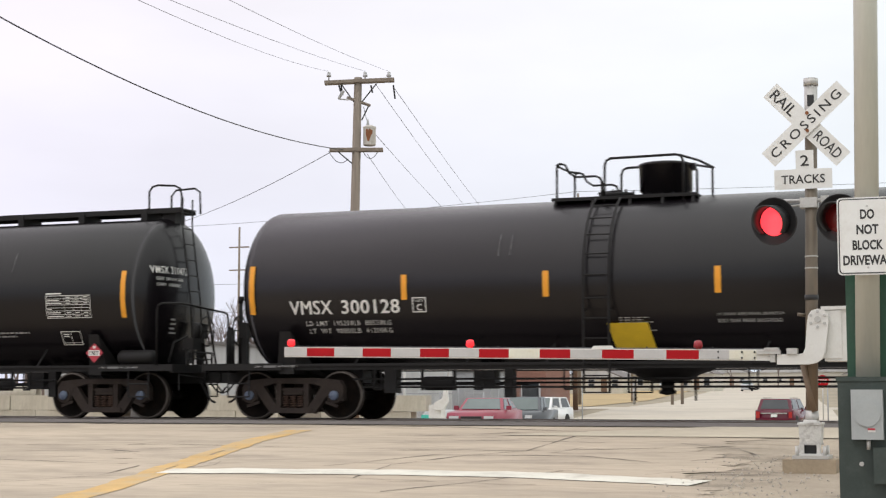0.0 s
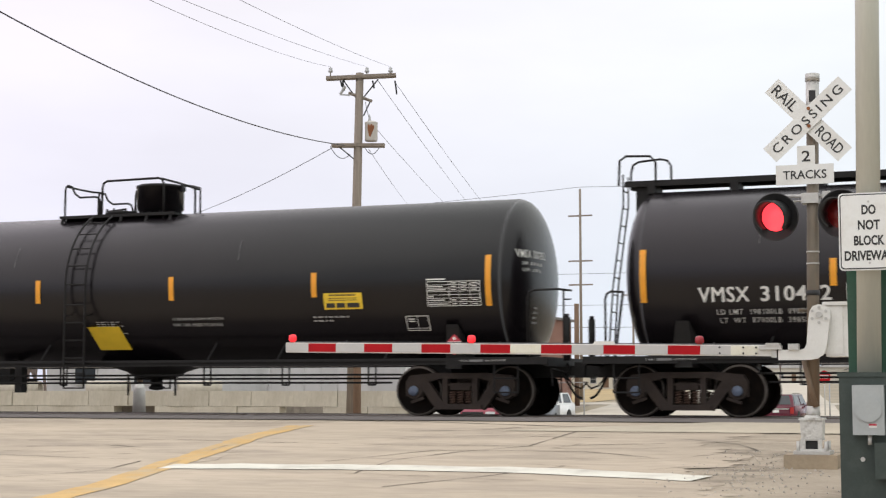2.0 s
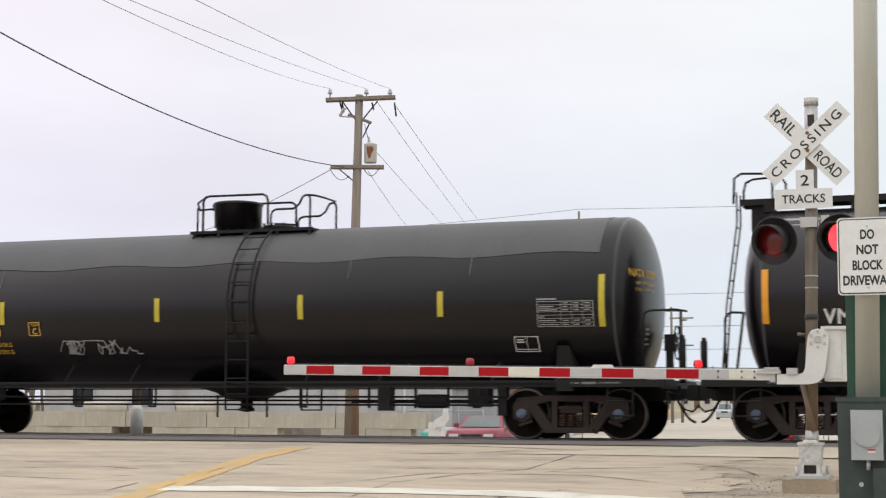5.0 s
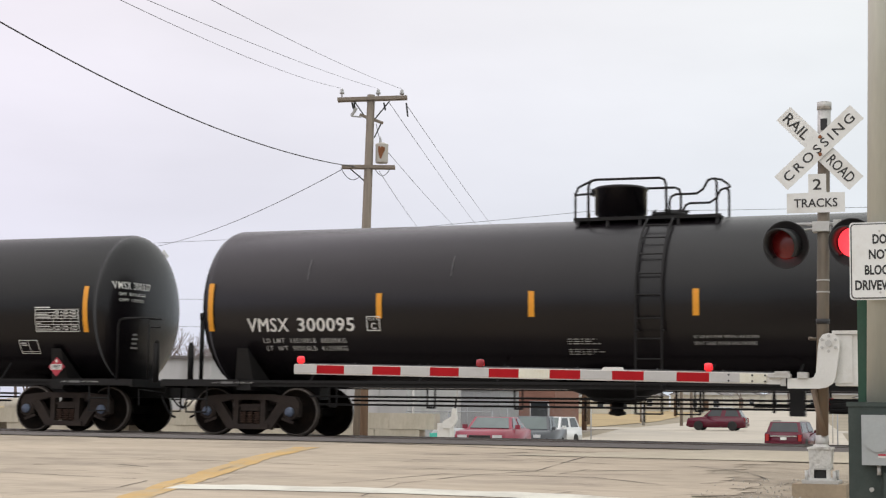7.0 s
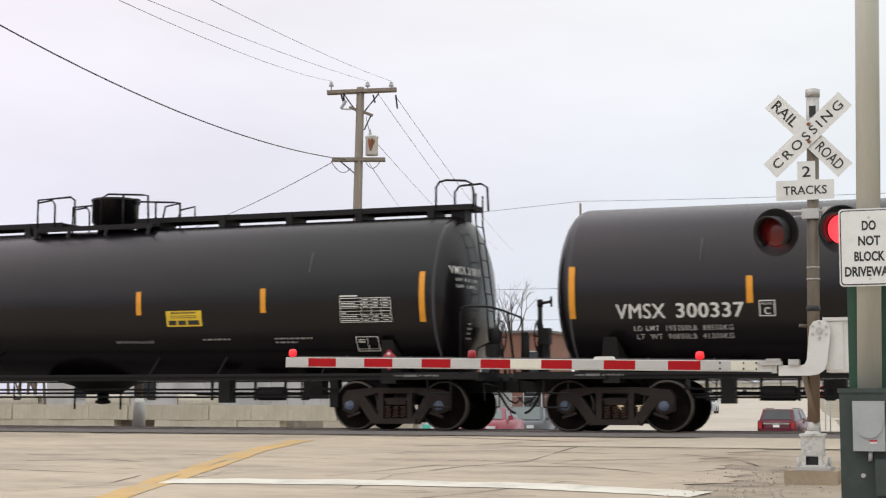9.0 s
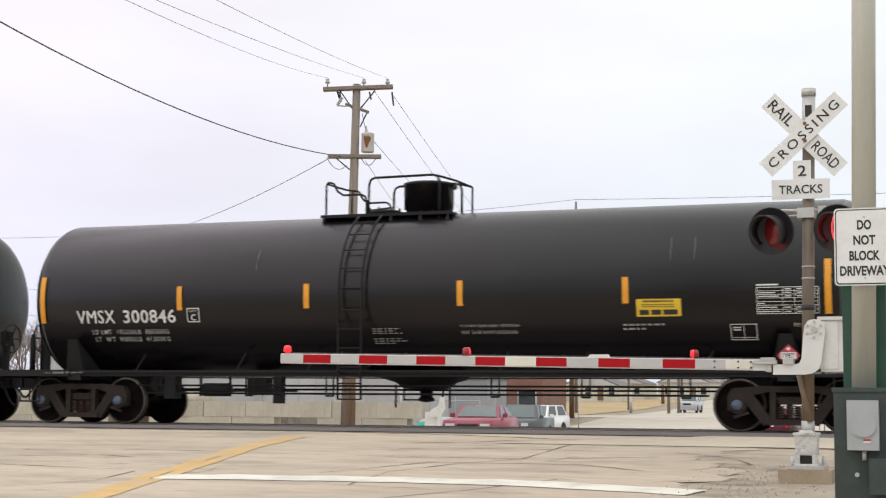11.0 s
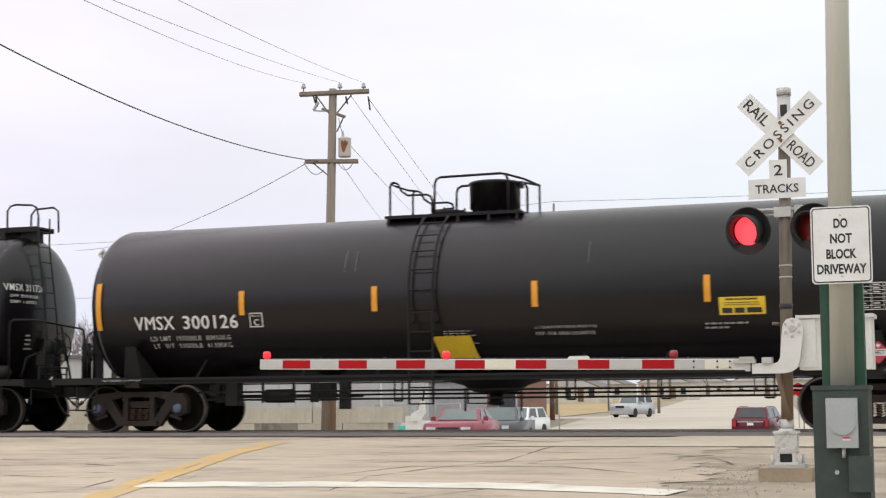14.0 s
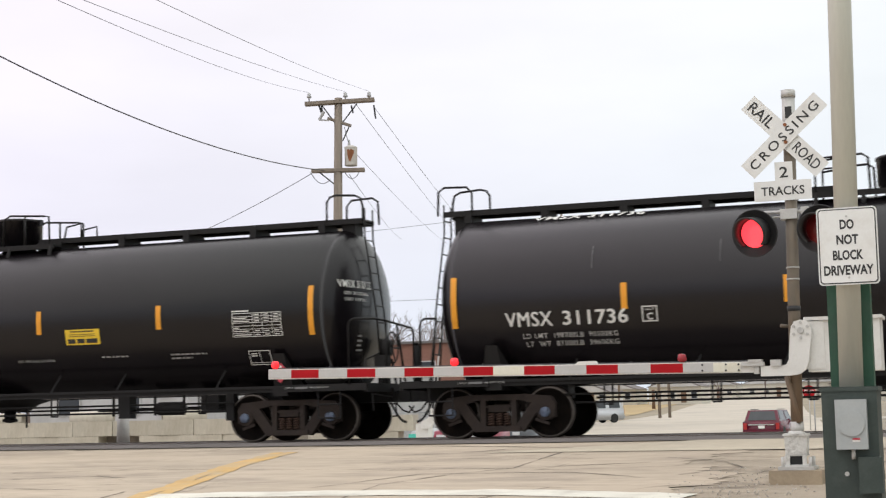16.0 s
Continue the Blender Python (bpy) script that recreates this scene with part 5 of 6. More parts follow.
for z in (2.12, 1.98):
    part("band", lambda bm, z=z: rod(bm, (mast_x(z), MY, z - 0.008), (mast_x(z), MY, z + 0.008), 0.079, n=20), ALU, signal)
part("clamp", lambda bm: rod(bm, (mast_x(1.62), MY, 1.6), (mast_x(1.62), MY, 1.66), 0.082, n=20), BLACKM, signal)
blade("crossbuck_board", signal, -2.262, MY - 0.105, 3.70, -46.3, (("RAIL", -0.56, 0.36), ("ROAD", 0.17, 0.38)), "white board lettered in black")
blade("crossbuck_board", signal, -2.268, MY - 0.13, 3.70, 42.6, (("CROSSING", -0.54, 1.08),), "white board lettered in black", 0.112, 1.35)
part("crossbuck_bolts", lambda bm: [disc(bm, 0.022, MY - 0.145, MY - 0.13, 10, (-2.25, 0, z)) for z in (3.62, 3.83)], RUST, signal)


def tracks_plate(bm):
    prism(bm, [(-2.655, 2.925), (-1.975, 2.925), (-1.975, 3.16), (-2.19, 3.165), (-2.19, 3.39), (-2.40, 3.39), (-2.40, 3.165), (-2.655, 3.165)], MY - 0.095, MY - 0.089)


part("tracks_plate", tracks_plate, SIGNW, signal, "white plate lettered 2 TRACKS")
words("sign_lettering", "2", -2.345, 3.20, 0.10, 0.13, SIGNB, signal, None, 0.012, m=pose(0, MY - 0.099, 0))
words("sign_lettering", "TRACKS", -2.57, 2.99, 0.51, 0.105, SIGNB, signal, None, 0.012, m=pose(0, MY - 0.099, 0))
part("lamp_arm", lambda bm: (rod(bm, (-2.68, MY - 0.02, 2.80), (-1.85, MY - 0.02, 2.785), 0.022, n=10), rod(bm, (-2.60, MY - 0.02, 2.72), (-2.24, MY - 0.02, 2.75), 0.012, n=8), box(bm, -2.36, -2.16, MY - 0.1, MY + 0.1, 2.70, 2.82), box(bm, -2.12, -2.03, MY - 0.06, MY + 0.04, 2.72, 2.84)), ALU, signal, "metal lamp crossarm")
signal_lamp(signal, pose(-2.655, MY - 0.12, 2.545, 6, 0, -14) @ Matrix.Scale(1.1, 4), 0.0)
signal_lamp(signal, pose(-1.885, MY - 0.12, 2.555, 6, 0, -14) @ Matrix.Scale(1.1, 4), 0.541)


def gate_box(bm):
    box(bm, -2.10, -1.27, MY - 0.20, MY + 0.30, 0.87, 1.49)
    box(bm, -2.13, -1.24, MY - 0.23, MY + 0.33, 1.47, 1.51)
    box(bm, -2.12, -1.9, MY - 0.215, MY - 0.2, 0.9, 1.46)
    bevel(bm, 0.015, 2)


part("gate_mechanism", gate_box, GATEW, signal, "white gate machine cabinet")
part("brace", lambda bm: rod(bm, (-2.37, MY - 0.05, 0.83), (-2.25, MY - 0.06, 0.28), 0.035, n=10), MASTM, signal)
part("bracket", lambda bm: rod(bm, (-2.33, MY, 1.42), (-2.42, MY - 0.05, 1.43), 0.02, n=8), MASTM, signal)


def arm_channel(bm):
    pts = [(-2.64, 0.83), (-2.28, 0.83), (-2.19, 0.845), (-2.12, 0.89), (-2.085, 0.97), (-2.035, 1.33), (-2.045, 1.41), (-2.09, 1.465), (-2.16, 1.48), (-2.23, 1.46), (-2.27, 1.40), (-2.285, 1.30), (-2.31, 1.02), (-2.335, 0.965), (-2.38, 0.95), (-2.64, 0.95)]
    prism(bm, pts, MY - 0.30, MY - 0.255)
    bevel(bm, 0.006, 1)


channel = part("arm_channel", arm_channel, GATEW, signal, "white L-shaped gate arm channel")


def channel_bolts(bm):
    disc(bm, 0.038, MY - 0.325, MY - 0.30, 12, (-2.16, 0, 1.355))
    for k in range(6):
        a = k * math.tau / 6 + 0.5
        disc(bm, 0.018, MY - 0.318, MY - 0.30, 8, (-2.16 + 0.09 * math.cos(a), 0, 1.355 + 0.09 * math.sin(a)))


part("bolts", channel_bolts, ALU, channel)
part("arm_bracket", lambda bm: (box(bm, -2.86, -2.60, MY - 0.33, MY - 0.22, 0.955, 1.0), box(bm, -2.78, -2.62, MY - 0.34, MY - 0.2, 1.0, 1.03), box(bm, -2.52, -2.4, MY - 0.34, MY - 0.2, 0.95, 1.02), box(bm, -2.72, -2.66, MY - 0.3, MY - 0.24, 0.86, 0.96)), ALU, signal)

# the lowered gate arm
AX0, AZ0, AX1, AZ1 = -2.72, 0.943, -9.07, 1.040
arm = part("gate_arm", lambda bm: beam(bm, (AX0, MY - 0.26, AZ0), (AX1, MY - 0.26, AZ1), 0.03, 0.132), GATEW, signal, "lowered gate arm banded red and white")


def arm_z(x):
    return AZ0 + (x - AX0) / (AX1 - AX0) * (AZ1 - AZ0)


edges = [-9.07]
for k in range(7):
    edges += [-8.74 + 0.797 * k, -8.345 + 0.797 * k]
edges += [-3.2, -2.88]
for k in range(len(edges) - 1):
    a, b = edges[k], edges[k + 1]
    m_ = ARMR if k % 2 else (ARMW if k in (8, len(edges) - 2) else ARMG)
    if k == len(edges) - 2:
        m_ = ARMW
    nm = "red_band" if k % 2 and m_ is ARMR else "pale_band"
    part(nm, lambda bm, a=a, b=b: beam(bm, (a, MY - 0.281, arm_z(a)), (b, MY - 0.281, arm_z(b)), 0.012, 0.108), m_, arm)
for x in (-3.33, -3.05, -2.9):
    for dz in (-0.035, 0.035):
        part("arm_bolt", lambda bm: disc(bm, 0.012, MY - 0.296, MY - 0.28, 8), BLACKM, arm, key="arm_bolt", m=pose(x, 0, arm_z(x) + dz))
part("arm_weight", lambda bm: prism(bm, [(-4.90, 1.03), (-4.60, 1.03), (-4.64, 1.075), (-4.86, 1.075)], MY - 0.29, MY - 0.23), GATEW, arm)
part("cable", lambda bm: (rod(bm, (-9.0, MY - 0.26, arm_z(-9.0) + 0.075), (-2.75, MY - 0.26, arm_z(-2.75) + 0.075), 0.006, n=5), [rod(bm, (x, MY - 0.26, arm_z(x) + 0.06), (x, MY - 0.26, arm_z(x) + 0.095), 0.008, n=5) for x in (-8.2, -7.3, -6.1, -5.2, -4.2, -3.4)]), WIRE, arm)
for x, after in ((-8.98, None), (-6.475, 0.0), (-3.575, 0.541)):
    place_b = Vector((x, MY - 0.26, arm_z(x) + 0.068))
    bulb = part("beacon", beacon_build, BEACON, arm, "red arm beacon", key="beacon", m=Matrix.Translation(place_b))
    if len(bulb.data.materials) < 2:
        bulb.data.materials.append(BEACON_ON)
    # these two beacons turn to imitate blinking
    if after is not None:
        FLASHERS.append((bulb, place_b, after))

# ---- service pole with the driveway sign ----
pole = thing("service_pole", "tall cream metal pole beside a dark green meter cabinet", "utility pole")
part("pole_shaft", lambda bm: rod(bm, (-1.378, 15.75, 0.3), (-1.225, 15.75, 9.0), 0.117, 0.117, n=28), CREAM, pole, "smooth cream metal pole")
part("post", lambda bm: (box(bm, -1.585, -1.165, 15.93, 16.12, -0.9, 1.72), bevel(bm, 0.01, 1)), GREEN, pole, "dark green painted square post")
part("cabinet", lambda bm: (box(bm, -1.63, -1.11, 15.40, 15.92, -0.9, 0.63), box(bm, -1.645, -1.095, 15.385, 15.93, 0.61, 0.652), bevel(bm, 0.02, 2)), GREEND, pole, "dull green steel cabinet")
meter = part("meter_box", lambda bm: (box(bm, -1.497, -1.205, 15.28, 15.395, 0.055, 0.53), bevel(bm, 0.008, 2)), METERG, pole, "light grey electric meter box")
part("meter_cover", lambda bm: disc(bm, 0.122, 15.262, 15.285, 32, (-1.345, 0, 0.30)), METERG, meter, "round grey cover plate")
part("meter_label", lambda bm: box(bm, -1.345, -1.275, 15.274, 15.279, 0.125, 0.165), WHITE, meter)
part("meter_label_band", lambda bm: box(bm, -1.345, -1.275, 15.271, 15.2735, 0.145, 0.163), REDP, meter)
part("conduit", lambda bm: (rod(bm, (-1.345, 15.34, 0.055), (-1.345, 15.34, -0.04), 0.02, n=10), disc(bm, 0.022, 15.385, 15.402, 12, (-1.42, 0, -0.18))), ALU, pole)
part("lower_cabinet", lambda bm: (box(bm, -1.30, -1.08, 15.28, 15.40, -0.36, -0.02), bevel(bm, 0.01, 1)), GREEND, pole)


def rounded_plate(bm, x0, x1, z0, z1, r, y0, y1):
    pts = []
    for cx, cz, a0 in ((x1 - r, z1 - r, 0), (x0 + r, z1 - r, 90), (x0 + r, z0 + r, 180), (x1 - r, z0 + r, 270)):
        for k in range(7):
            a = radians(a0 + 15 * k)
            pts.append((cx + r * math.cos(a), cz + r * math.sin(a)))
    prism(bm, pts, y0, y1)


SX0, SX1, SZ0, SZ1 = -1.614, -1.034, 1.648, 2.412
sign = thing("driveway_sign", "white metal sign lettered DO NOT BLOCK DRIVEWAY on cream pole", "sign")
part("sign_plate", lambda bm: rounded_plate(bm, SX0, SX1, SZ0, SZ1, 0.04, 15.56, 15.565), SIGNW, sign)
part("sign_border", lambda bm: rounded_plate(bm, SX0 + 0.013, SX1 - 0.013, SZ0 + 0.013, SZ1 - 0.013, 0.035, 15.556, 15.559), SIGNB, sign, "black border line")
part("sign_face", lambda bm: rounded_plate(bm, SX0 + 0.024, SX1 - 0.024, SZ0 + 0.024, SZ1 - 0.024, 0.03, 15.552, 15.555), SIGNW, sign)
for txt, w, dz in (("DO", 0.135, 0.125), ("NOT", 0.21, 0.275), ("BLOCK", 0.29, 0.428), ("DRIVEWAY", 0.475, 0.577)):
    words("sign_lettering", txt, (SX0 + SX1) / 2 - w / 2, SZ1 - dz - 0.092, w, 0.098, SIGNB, sign, None, 0.034, m=pose(0, 15.5495, 0))
part("bolts", lambda bm: [disc(bm, 0.011, 15.545, 15.552, 10, (-1.324, 0, z)) for z in (SZ1 - 0.09, SZ0 + 0.07)], ALU, sign)
part("sign_bracket", lambda bm: [box(bm, -1.40, -1.25, 15.565, 15.66, z, z + 0.04) for z in (SZ1 - 0.12, SZ0 + 0.05)], ALU, sign)


# ---- far crossing mast and raised gate ----
far = thing("far_crossing_signal", "weathered mast with white crossbuck boards beyond the tracks", "crossing signal")
FX, FY = -20.72, 34.0
part("mast", lambda bm: rod(bm, (FX - 0.05, FY, 0.6), (FX + 0.03, FY, 4.5), 0.075, n=14), MASTM, far)
part("foundation", lambda bm: lathe(bm, [(-0.2, 0.17), (0.5, 0.15), (0.62, 0.1)], "z", 16, (FX - 0.06, FY, 0)), ALU, far, "grey metal base")
blade("crossbuck_board", far, FX, FY - 0.105, 3.98, -46.3, (("RAIL", -0.56, 0.36), ("ROAD", 0.17, 0.38)), "white board lettered in black")
blade("crossbuck_board", far, FX, FY - 0.13, 3.98, 42.6, (("CROSSING", -0.54, 1.08),), "white board lettered in black", 0.112, 1.35)
part("lamp_arm", lambda bm: rod(bm, (FX - 0.42, FY, 3.1), (FX + 0.45, FY, 3.1), 0.025, n=8), BLACKM, far)
for s in (-1, 1):
    part("lamp_backing", lambda bm: disc(bm, 0.25, -0.05, 0.05, 24), BLACKM, far, key="far_backing", m=pose(FX + s * 0.40, FY - 0.05, 2.95, 0, 0, -10))
raised = thing("raised_gate", "white gate machine with its striped arm raised upright", "crossing gate")
gx, gy = -16.6, 44.5
part("gate_mechanism", lambda bm: (box(bm, gx - 0.25, gx + 0.15, gy - 0.2, gy + 0.2, -0.75, 0.15), rod(bm, (gx, gy, -1.2), (gx, gy, -0.75), 0.07, n=10), prism(bm, [(gx - 0.05, 0.0), (gx + 0.25, 0.0), (gx + 0.42, 0.25), (gx + 0.38, 0.6), (gx + 0.26, 0.6), (gx + 0.22, 0.35), (gx - 0.05, 0.2)], gy - 0.28, gy - 0.2)), GATEW, raised)
for k in range(12):
    z0 = 0.5 + 0.42 * k
    part("pale_band" if k % 2 else "dark_band", lambda bm, z0=z0: beam(bm, (gx + 0.32 + 0.142 * (z0 - 0.5), gy - 0.24, z0), (gx + 0.32 + 0.142 * (z0 - 0.08), gy - 0.24, z0 + 0.42), 0.03, 0.05), ARMG if k % 2 else BLACKM, raised)

# ---- utility pole with crossarms, transformer and lines ----
upole = thing("utility_pole", "grey weathered timber utility pole with crossarms and rusty transformer", "utility pole")
PX, PY = -19.75, 45.4


def pole_x(z):
    return PX + 0.02 * (z - 10.0) + 0.01


part("shaft", lambda bm: rod(bm, (pole_x(-1.3), PY, -1.3), (pole_x(10.7), PY, 10.7), 0.19, 0.125, n=14), WOODP, upole)
ADX, ADY = 0.94, 0.34


def crossarm(bm, z, half, tilt, off=0.0):
    for s in (-0.1, 0.1):
        a = Vector((pole_x(z) + off - ADX * half + s * -ADY, PY - ADY * half + s * ADX, z - tilt))
        b = Vector((pole_x(z) + off + ADX * half + s * -ADY, PY + ADY * half + s * ADX, z + tilt))
        rod(bm, a, b, 0.075, n=4)


def on_arm(z, d, lift=0.0):
    return Vector((pole_x(z) + ADX * d, PY + ADY * d, z + lift))


part("upper_crossarm", lambda bm: crossarm(bm, 10.57, 1.13, 0.05, 0.05), WOODP, upole)
part("lower_crossarm", lambda bm: crossarm(bm, 8.33, 0.86, 0.0, 0.0), WOODP, upole)
part("short_arm", lambda bm: rod(bm, on_arm(10.05, -0.35), on_arm(9.78, 0.42), 0.05, n=6), WOODP, upole)
for z0, a, z1, b in ((9.85, -0.08, 10.5, -0.55), (9.85, 0.1, 10.5, 0.6), (7.85, -0.08, 8.28, -0.6), (9.3, 0.15, 9.75, 0.35)):
    part("brace", lambda bm, z0=z0, a=a, z1=z1, b=b: rod(bm, on_arm(z0, a), on_arm(z1, b), 0.022, n=6), BLACKM, upole)
for d in (-0.95, 0.23, 1.0):
    part("insulator", lambda bm: lathe(bm, [(0.0, 0.02), (0.1, 0.02), (0.11, 0.075), (0.17, 0.08), (0.18, 0.05), (0.24, 0.065), (0.29, 0.0)], "z", 12), PORC, upole, key="insulator", m=Matrix.Translation(on_arm(10.62, d)))
for d, ln in ((-0.55, 0.32), (0.42, 0.25), (1.15, 0.45), (-0.62, 0.2)):
    part("fuse_cutout", lambda bm, ln=ln: rod(bm, (0, 0, 0), (0.06, 0, -ln), 0.03, n=6), BLACKM, upole, m=Matrix.Translation(on_arm(10.45, d)))
part("fuse_cutout", lambda bm: (rod(bm, (0, 0, 0), (0.18, 0, 0.26), 0.05, n=6), rod(bm, (0, 0, 0), (0.35, 0, -0.05), 0.025, n=6)), PORC, upole, m=Matrix.Translation(on_arm(10.0, -0.62)))
tank_t = part("transformer", lambda bm: lathe(bm, [(0.0, 0.0), (0.0, 0.19), (0.03, 0.205), (0.56, 0.205), (0.58, 0.215), (0.61, 0.215), (0.66, 0.1), (0.67, 0.0)], "z", 20), TRANSF, upole, "pale transformer can with a rust patch", m=Matrix.Translation(on_arm(8.47, 0.42)))
part("bushing", lambda bm: lathe(bm, [(0.6, 0.04), (0.7, 0.05), (0.82, 0.03), (0.9, 0.0)], "z", 10, (-0.06, 0, 0)), PORC, tank_t)


def rust_patch(bm):
    prev = None
    for k in range(9):
        a = radians(258 + 62 * k / 8)
        h = (0.16, 0.28, 0.38, 0.36, 0.40, 0.33, 0.2, 0.15, 0.1)[k]
        lo = (0.35, 0.24, 0.14, 0.11, 0.12, 0.2, 0.28, 0.34, 0.38)[k]
        cur = [bm.verts.new((0.209 * math.cos(a), 0.209 * math.sin(a), z)) for z in (lo, lo + h)]
        if prev:
            bm.faces.new((prev[0], cur[0], cur[1], prev[1]))
        prev = cur


part("rust_patch", rust_patch, RUST, tank_t)


def sagging(a, b, sag, n=24):
    a, b = Vector(a), Vector(b)
    return [a.lerp(b, k / n) - Vector((0, 0, sag * 4 * (k / n) * (1 - k / n))) for k in range(n + 1)]


def cable(name, a, b, sag, r, label):
    ob = part(name, lambda bm: tube(bm, sagging(a, b, sag), r, 5), WIRE)
    return tagged(ob, label, "cable", "overhead lines")


def beyond(a, p, k):
    """The point k times as far from a as p is."""
    a, p = Vector(a), Vector(p)
    return a + (p - a) * k


for d, q, sg in ((-0.95, (-10.30, 15.0, 5.484), 0.166), (0.23, (-10.144, 15.0, 5.52), 0.089), (1.0, (-9.288, 15.0, 5.512), 0.093)):
    cable("power_line", on_arm(10.62, d, 0.29), q, sg, 0.0045, "thin dark overhead power line")
cable("service_cable", on_arm(8.33, -0.4), (-17.223, 15.0, 8.59), 0.927, 0.016, "thick black service cable")
for z, d, q, sg in ((10.4, 1.15, (-35.2, 103.44, 13.89), 0.4), (10.45, 0.6, (-36.22, 103.06, 13.89), 0.4), (8.95, 0.5, (-37.84, 102.46, 13.89), 0.3), (8.2, 0.35, (-40.37, 101.53, 13.89), 0.3)):
    a = on_arm(z, d)
    cable("power_line", a, beyond(a, q, 2.1), sg, 0.009, "thin dark overhead power line")
cable("service_cable", on_arm(8.25, -0.85), (-52.27, 81.0, 10.004), 0.688, 0.012, "sagging black overhead service cable")
part_jumper = part("jumper_wires", lambda bm: (tube(bm, sagging(on_arm(8.3, -0.9), on_arm(8.05, -0.25), 0.25, 8), 0.012, 5), tube(bm, sagging(on_arm(8.3, 0.2), on_arm(8.4, 0.75), 0.3, 8), 0.012, 5), tube(bm, sagging(on_arm(10.4, -0.55), on_arm(10.0, -0.6), 0.1, 6), 0.01, 5), tube(bm, sagging(on_arm(9.75, 0.2), on_arm(9.2, 0.35), 0.05, 6), 0.01, 5)), WIRE, upole)


def far_pole(x, y, top, arms, label="distant timber utility pole with crossarms"):
    p = thing("utility_pole", label, "utility pole", group="distant poles")
    g = ground_z(y)
    part("shaft", lambda bm: rod(bm, (x, y, g - 0.2), (x, y, top), 0.16, 0.11, n=8), WOODP, p)
    for z in arms:
        part("crossarm", lambda bm, z=z: box(bm, x - 1.2, x + 1.2, y - 0.06, y + 0.06, z - 0.07, z + 0.07), WOODP, p)


far_pole(-41.8, 176.3, 11.9, (11.4,))
far_pole(-31.2, 148.2, 10.6, (10.2, 7.6))
far_pole(-30.9, 151.5, 10.4, (9.7, 7.0))
far_pole(-39.3, 144.1, 19.8, (17.2, 12.8, 10.5))
far_pole(-79.2, 150.0, 18.6, (16.4, 13.9), "tall pale timber utility pole with two crossarms")
for z in (7.2, 9.6, 13.0):
    cable("power_line", (-120, 170, z + 1.5), (60, 150, z), 1.0, 0.022, "thin distant overhead power line")
cable("power_line", (-130, 150, 19.5), (-39.3, 144.1, 20.0), 1.2, 0.02, "thin distant overhead power line")
cable("power_line", (-39.3, 144.1, 20.0), (70, 140, 21.0), 1.2, 0.02, "thin distant overhead power line")

# ---- block wall and lot beyond the tracks ----
wall = thing("block_wall", "low wall of large tan cast concrete blocks, stained", "retaining wall", kind="structure")


def block_build(bm):
    box(bm, -0.905, 0.905, -0.3, 0.3, -0.295, 0.295)
    bevel(bm, 0.02, 1)


for row, (z, shift) in enumerate(((0.12, 0.0), (-0.48, 0.6), (-1.08, 0.0))):
    for k in range(34):
        x = -21.45 - 1.83 * k - shift
        if row == 1 and k % 4 == 2:
            continue
        part("concrete_block", block_build, BLOCKM, wall, key="concrete_block", m=pose(x, 54.0 + 0.03 * math.sin(k * 2.3 + row), z, 0, 0, 0.4 * math.sin(k * 1.7)))


def shed(name, x0, x1, y0, y1, z1, material, label, openings=(), roof=None, windows=GLASS_D):
    """A plain building with its storey, openings and roof edge."""
    g = min(ground_z(y0), ground_z(y1)) - 0.3
    b = thing(name, label, "building")
    part("wall", lambda bm: box(bm, x0, x1, y0, y1, g, z1), material, b)
    part("roof", lambda bm: box(bm, x0 - 0.2, x1 + 0.2, y0 - 0.2, y1 + 0.2, z1, z1 + 0.18), roof or ROOFM, b)
    for wx, wz, ww, wh in openings:
        w = part("window", lambda bm, wx=wx, wz=wz, ww=ww, wh=wh: box(bm, wx, wx + ww, y0 - 0.05, y0 + 0.02, wz, wz + wh), GLASS_D, b)
        part("window_frame", lambda bm, wx=wx, wz=wz, ww=ww, wh=wh: [box(bm, a, c, y0 - 0.08, y0 - 0.03, d, e) for a, c, d, e in ((wx - 0.08, wx, wz - 0.08, wz + wh + 0.08), (wx + ww, wx + ww + 0.08, wz - 0.08, wz + wh + 0.08), (wx, wx + ww, wz - 0.08, wz), (wx, wx + ww, wz + wh, wz + wh + 0.08))], WALLW, w)
    return b


def siding(b, x0, x1, y, z0, z1, step, material):
    part("siding_ribs", lambda bm: [box(bm, x0 + k * step, x0 + k * step + 0.06, y - 0.04, y, z0, z1) for k in range(int((x1 - x0) / step))], material, b)


siding(shed("metal_shed", -34.5, -27.6, 68.5, 76, 2.4, WALLW, "pale grey metal-sided shed behind the block wall"), -34.5, -27.6, 68.5, -1.4, 2.4, 0.9, WALLW)
shed("warehouse", -54, -43.5, 78, 90, 3.3, WALLW, "long pale warehouse with small windows", ((-52, 0.8, 1.4, 1.0), (-48, 0.8, 1.4, 1.0)))
shed("brick_building", -41.0, -30.2, 102, 108, 5.3, BRICK, "small red-brown brick building with a flat roof", ((-31.9, 2.6, 1.1, 1.4), (-31.9, -0.2, 1.2, 1.4), (-35.0, 2.6, 1.1, 1.4), (-38.4, 2.6, 1.1, 1.4)))
siding(shed("grey_garage", -37.5, -31.5, 94, 98, 1.9, FENCEM, "grey ribbed metal garage building"), -37.5, -31.5, 94, -1.3, 1.9, 0.6, FENCEM)


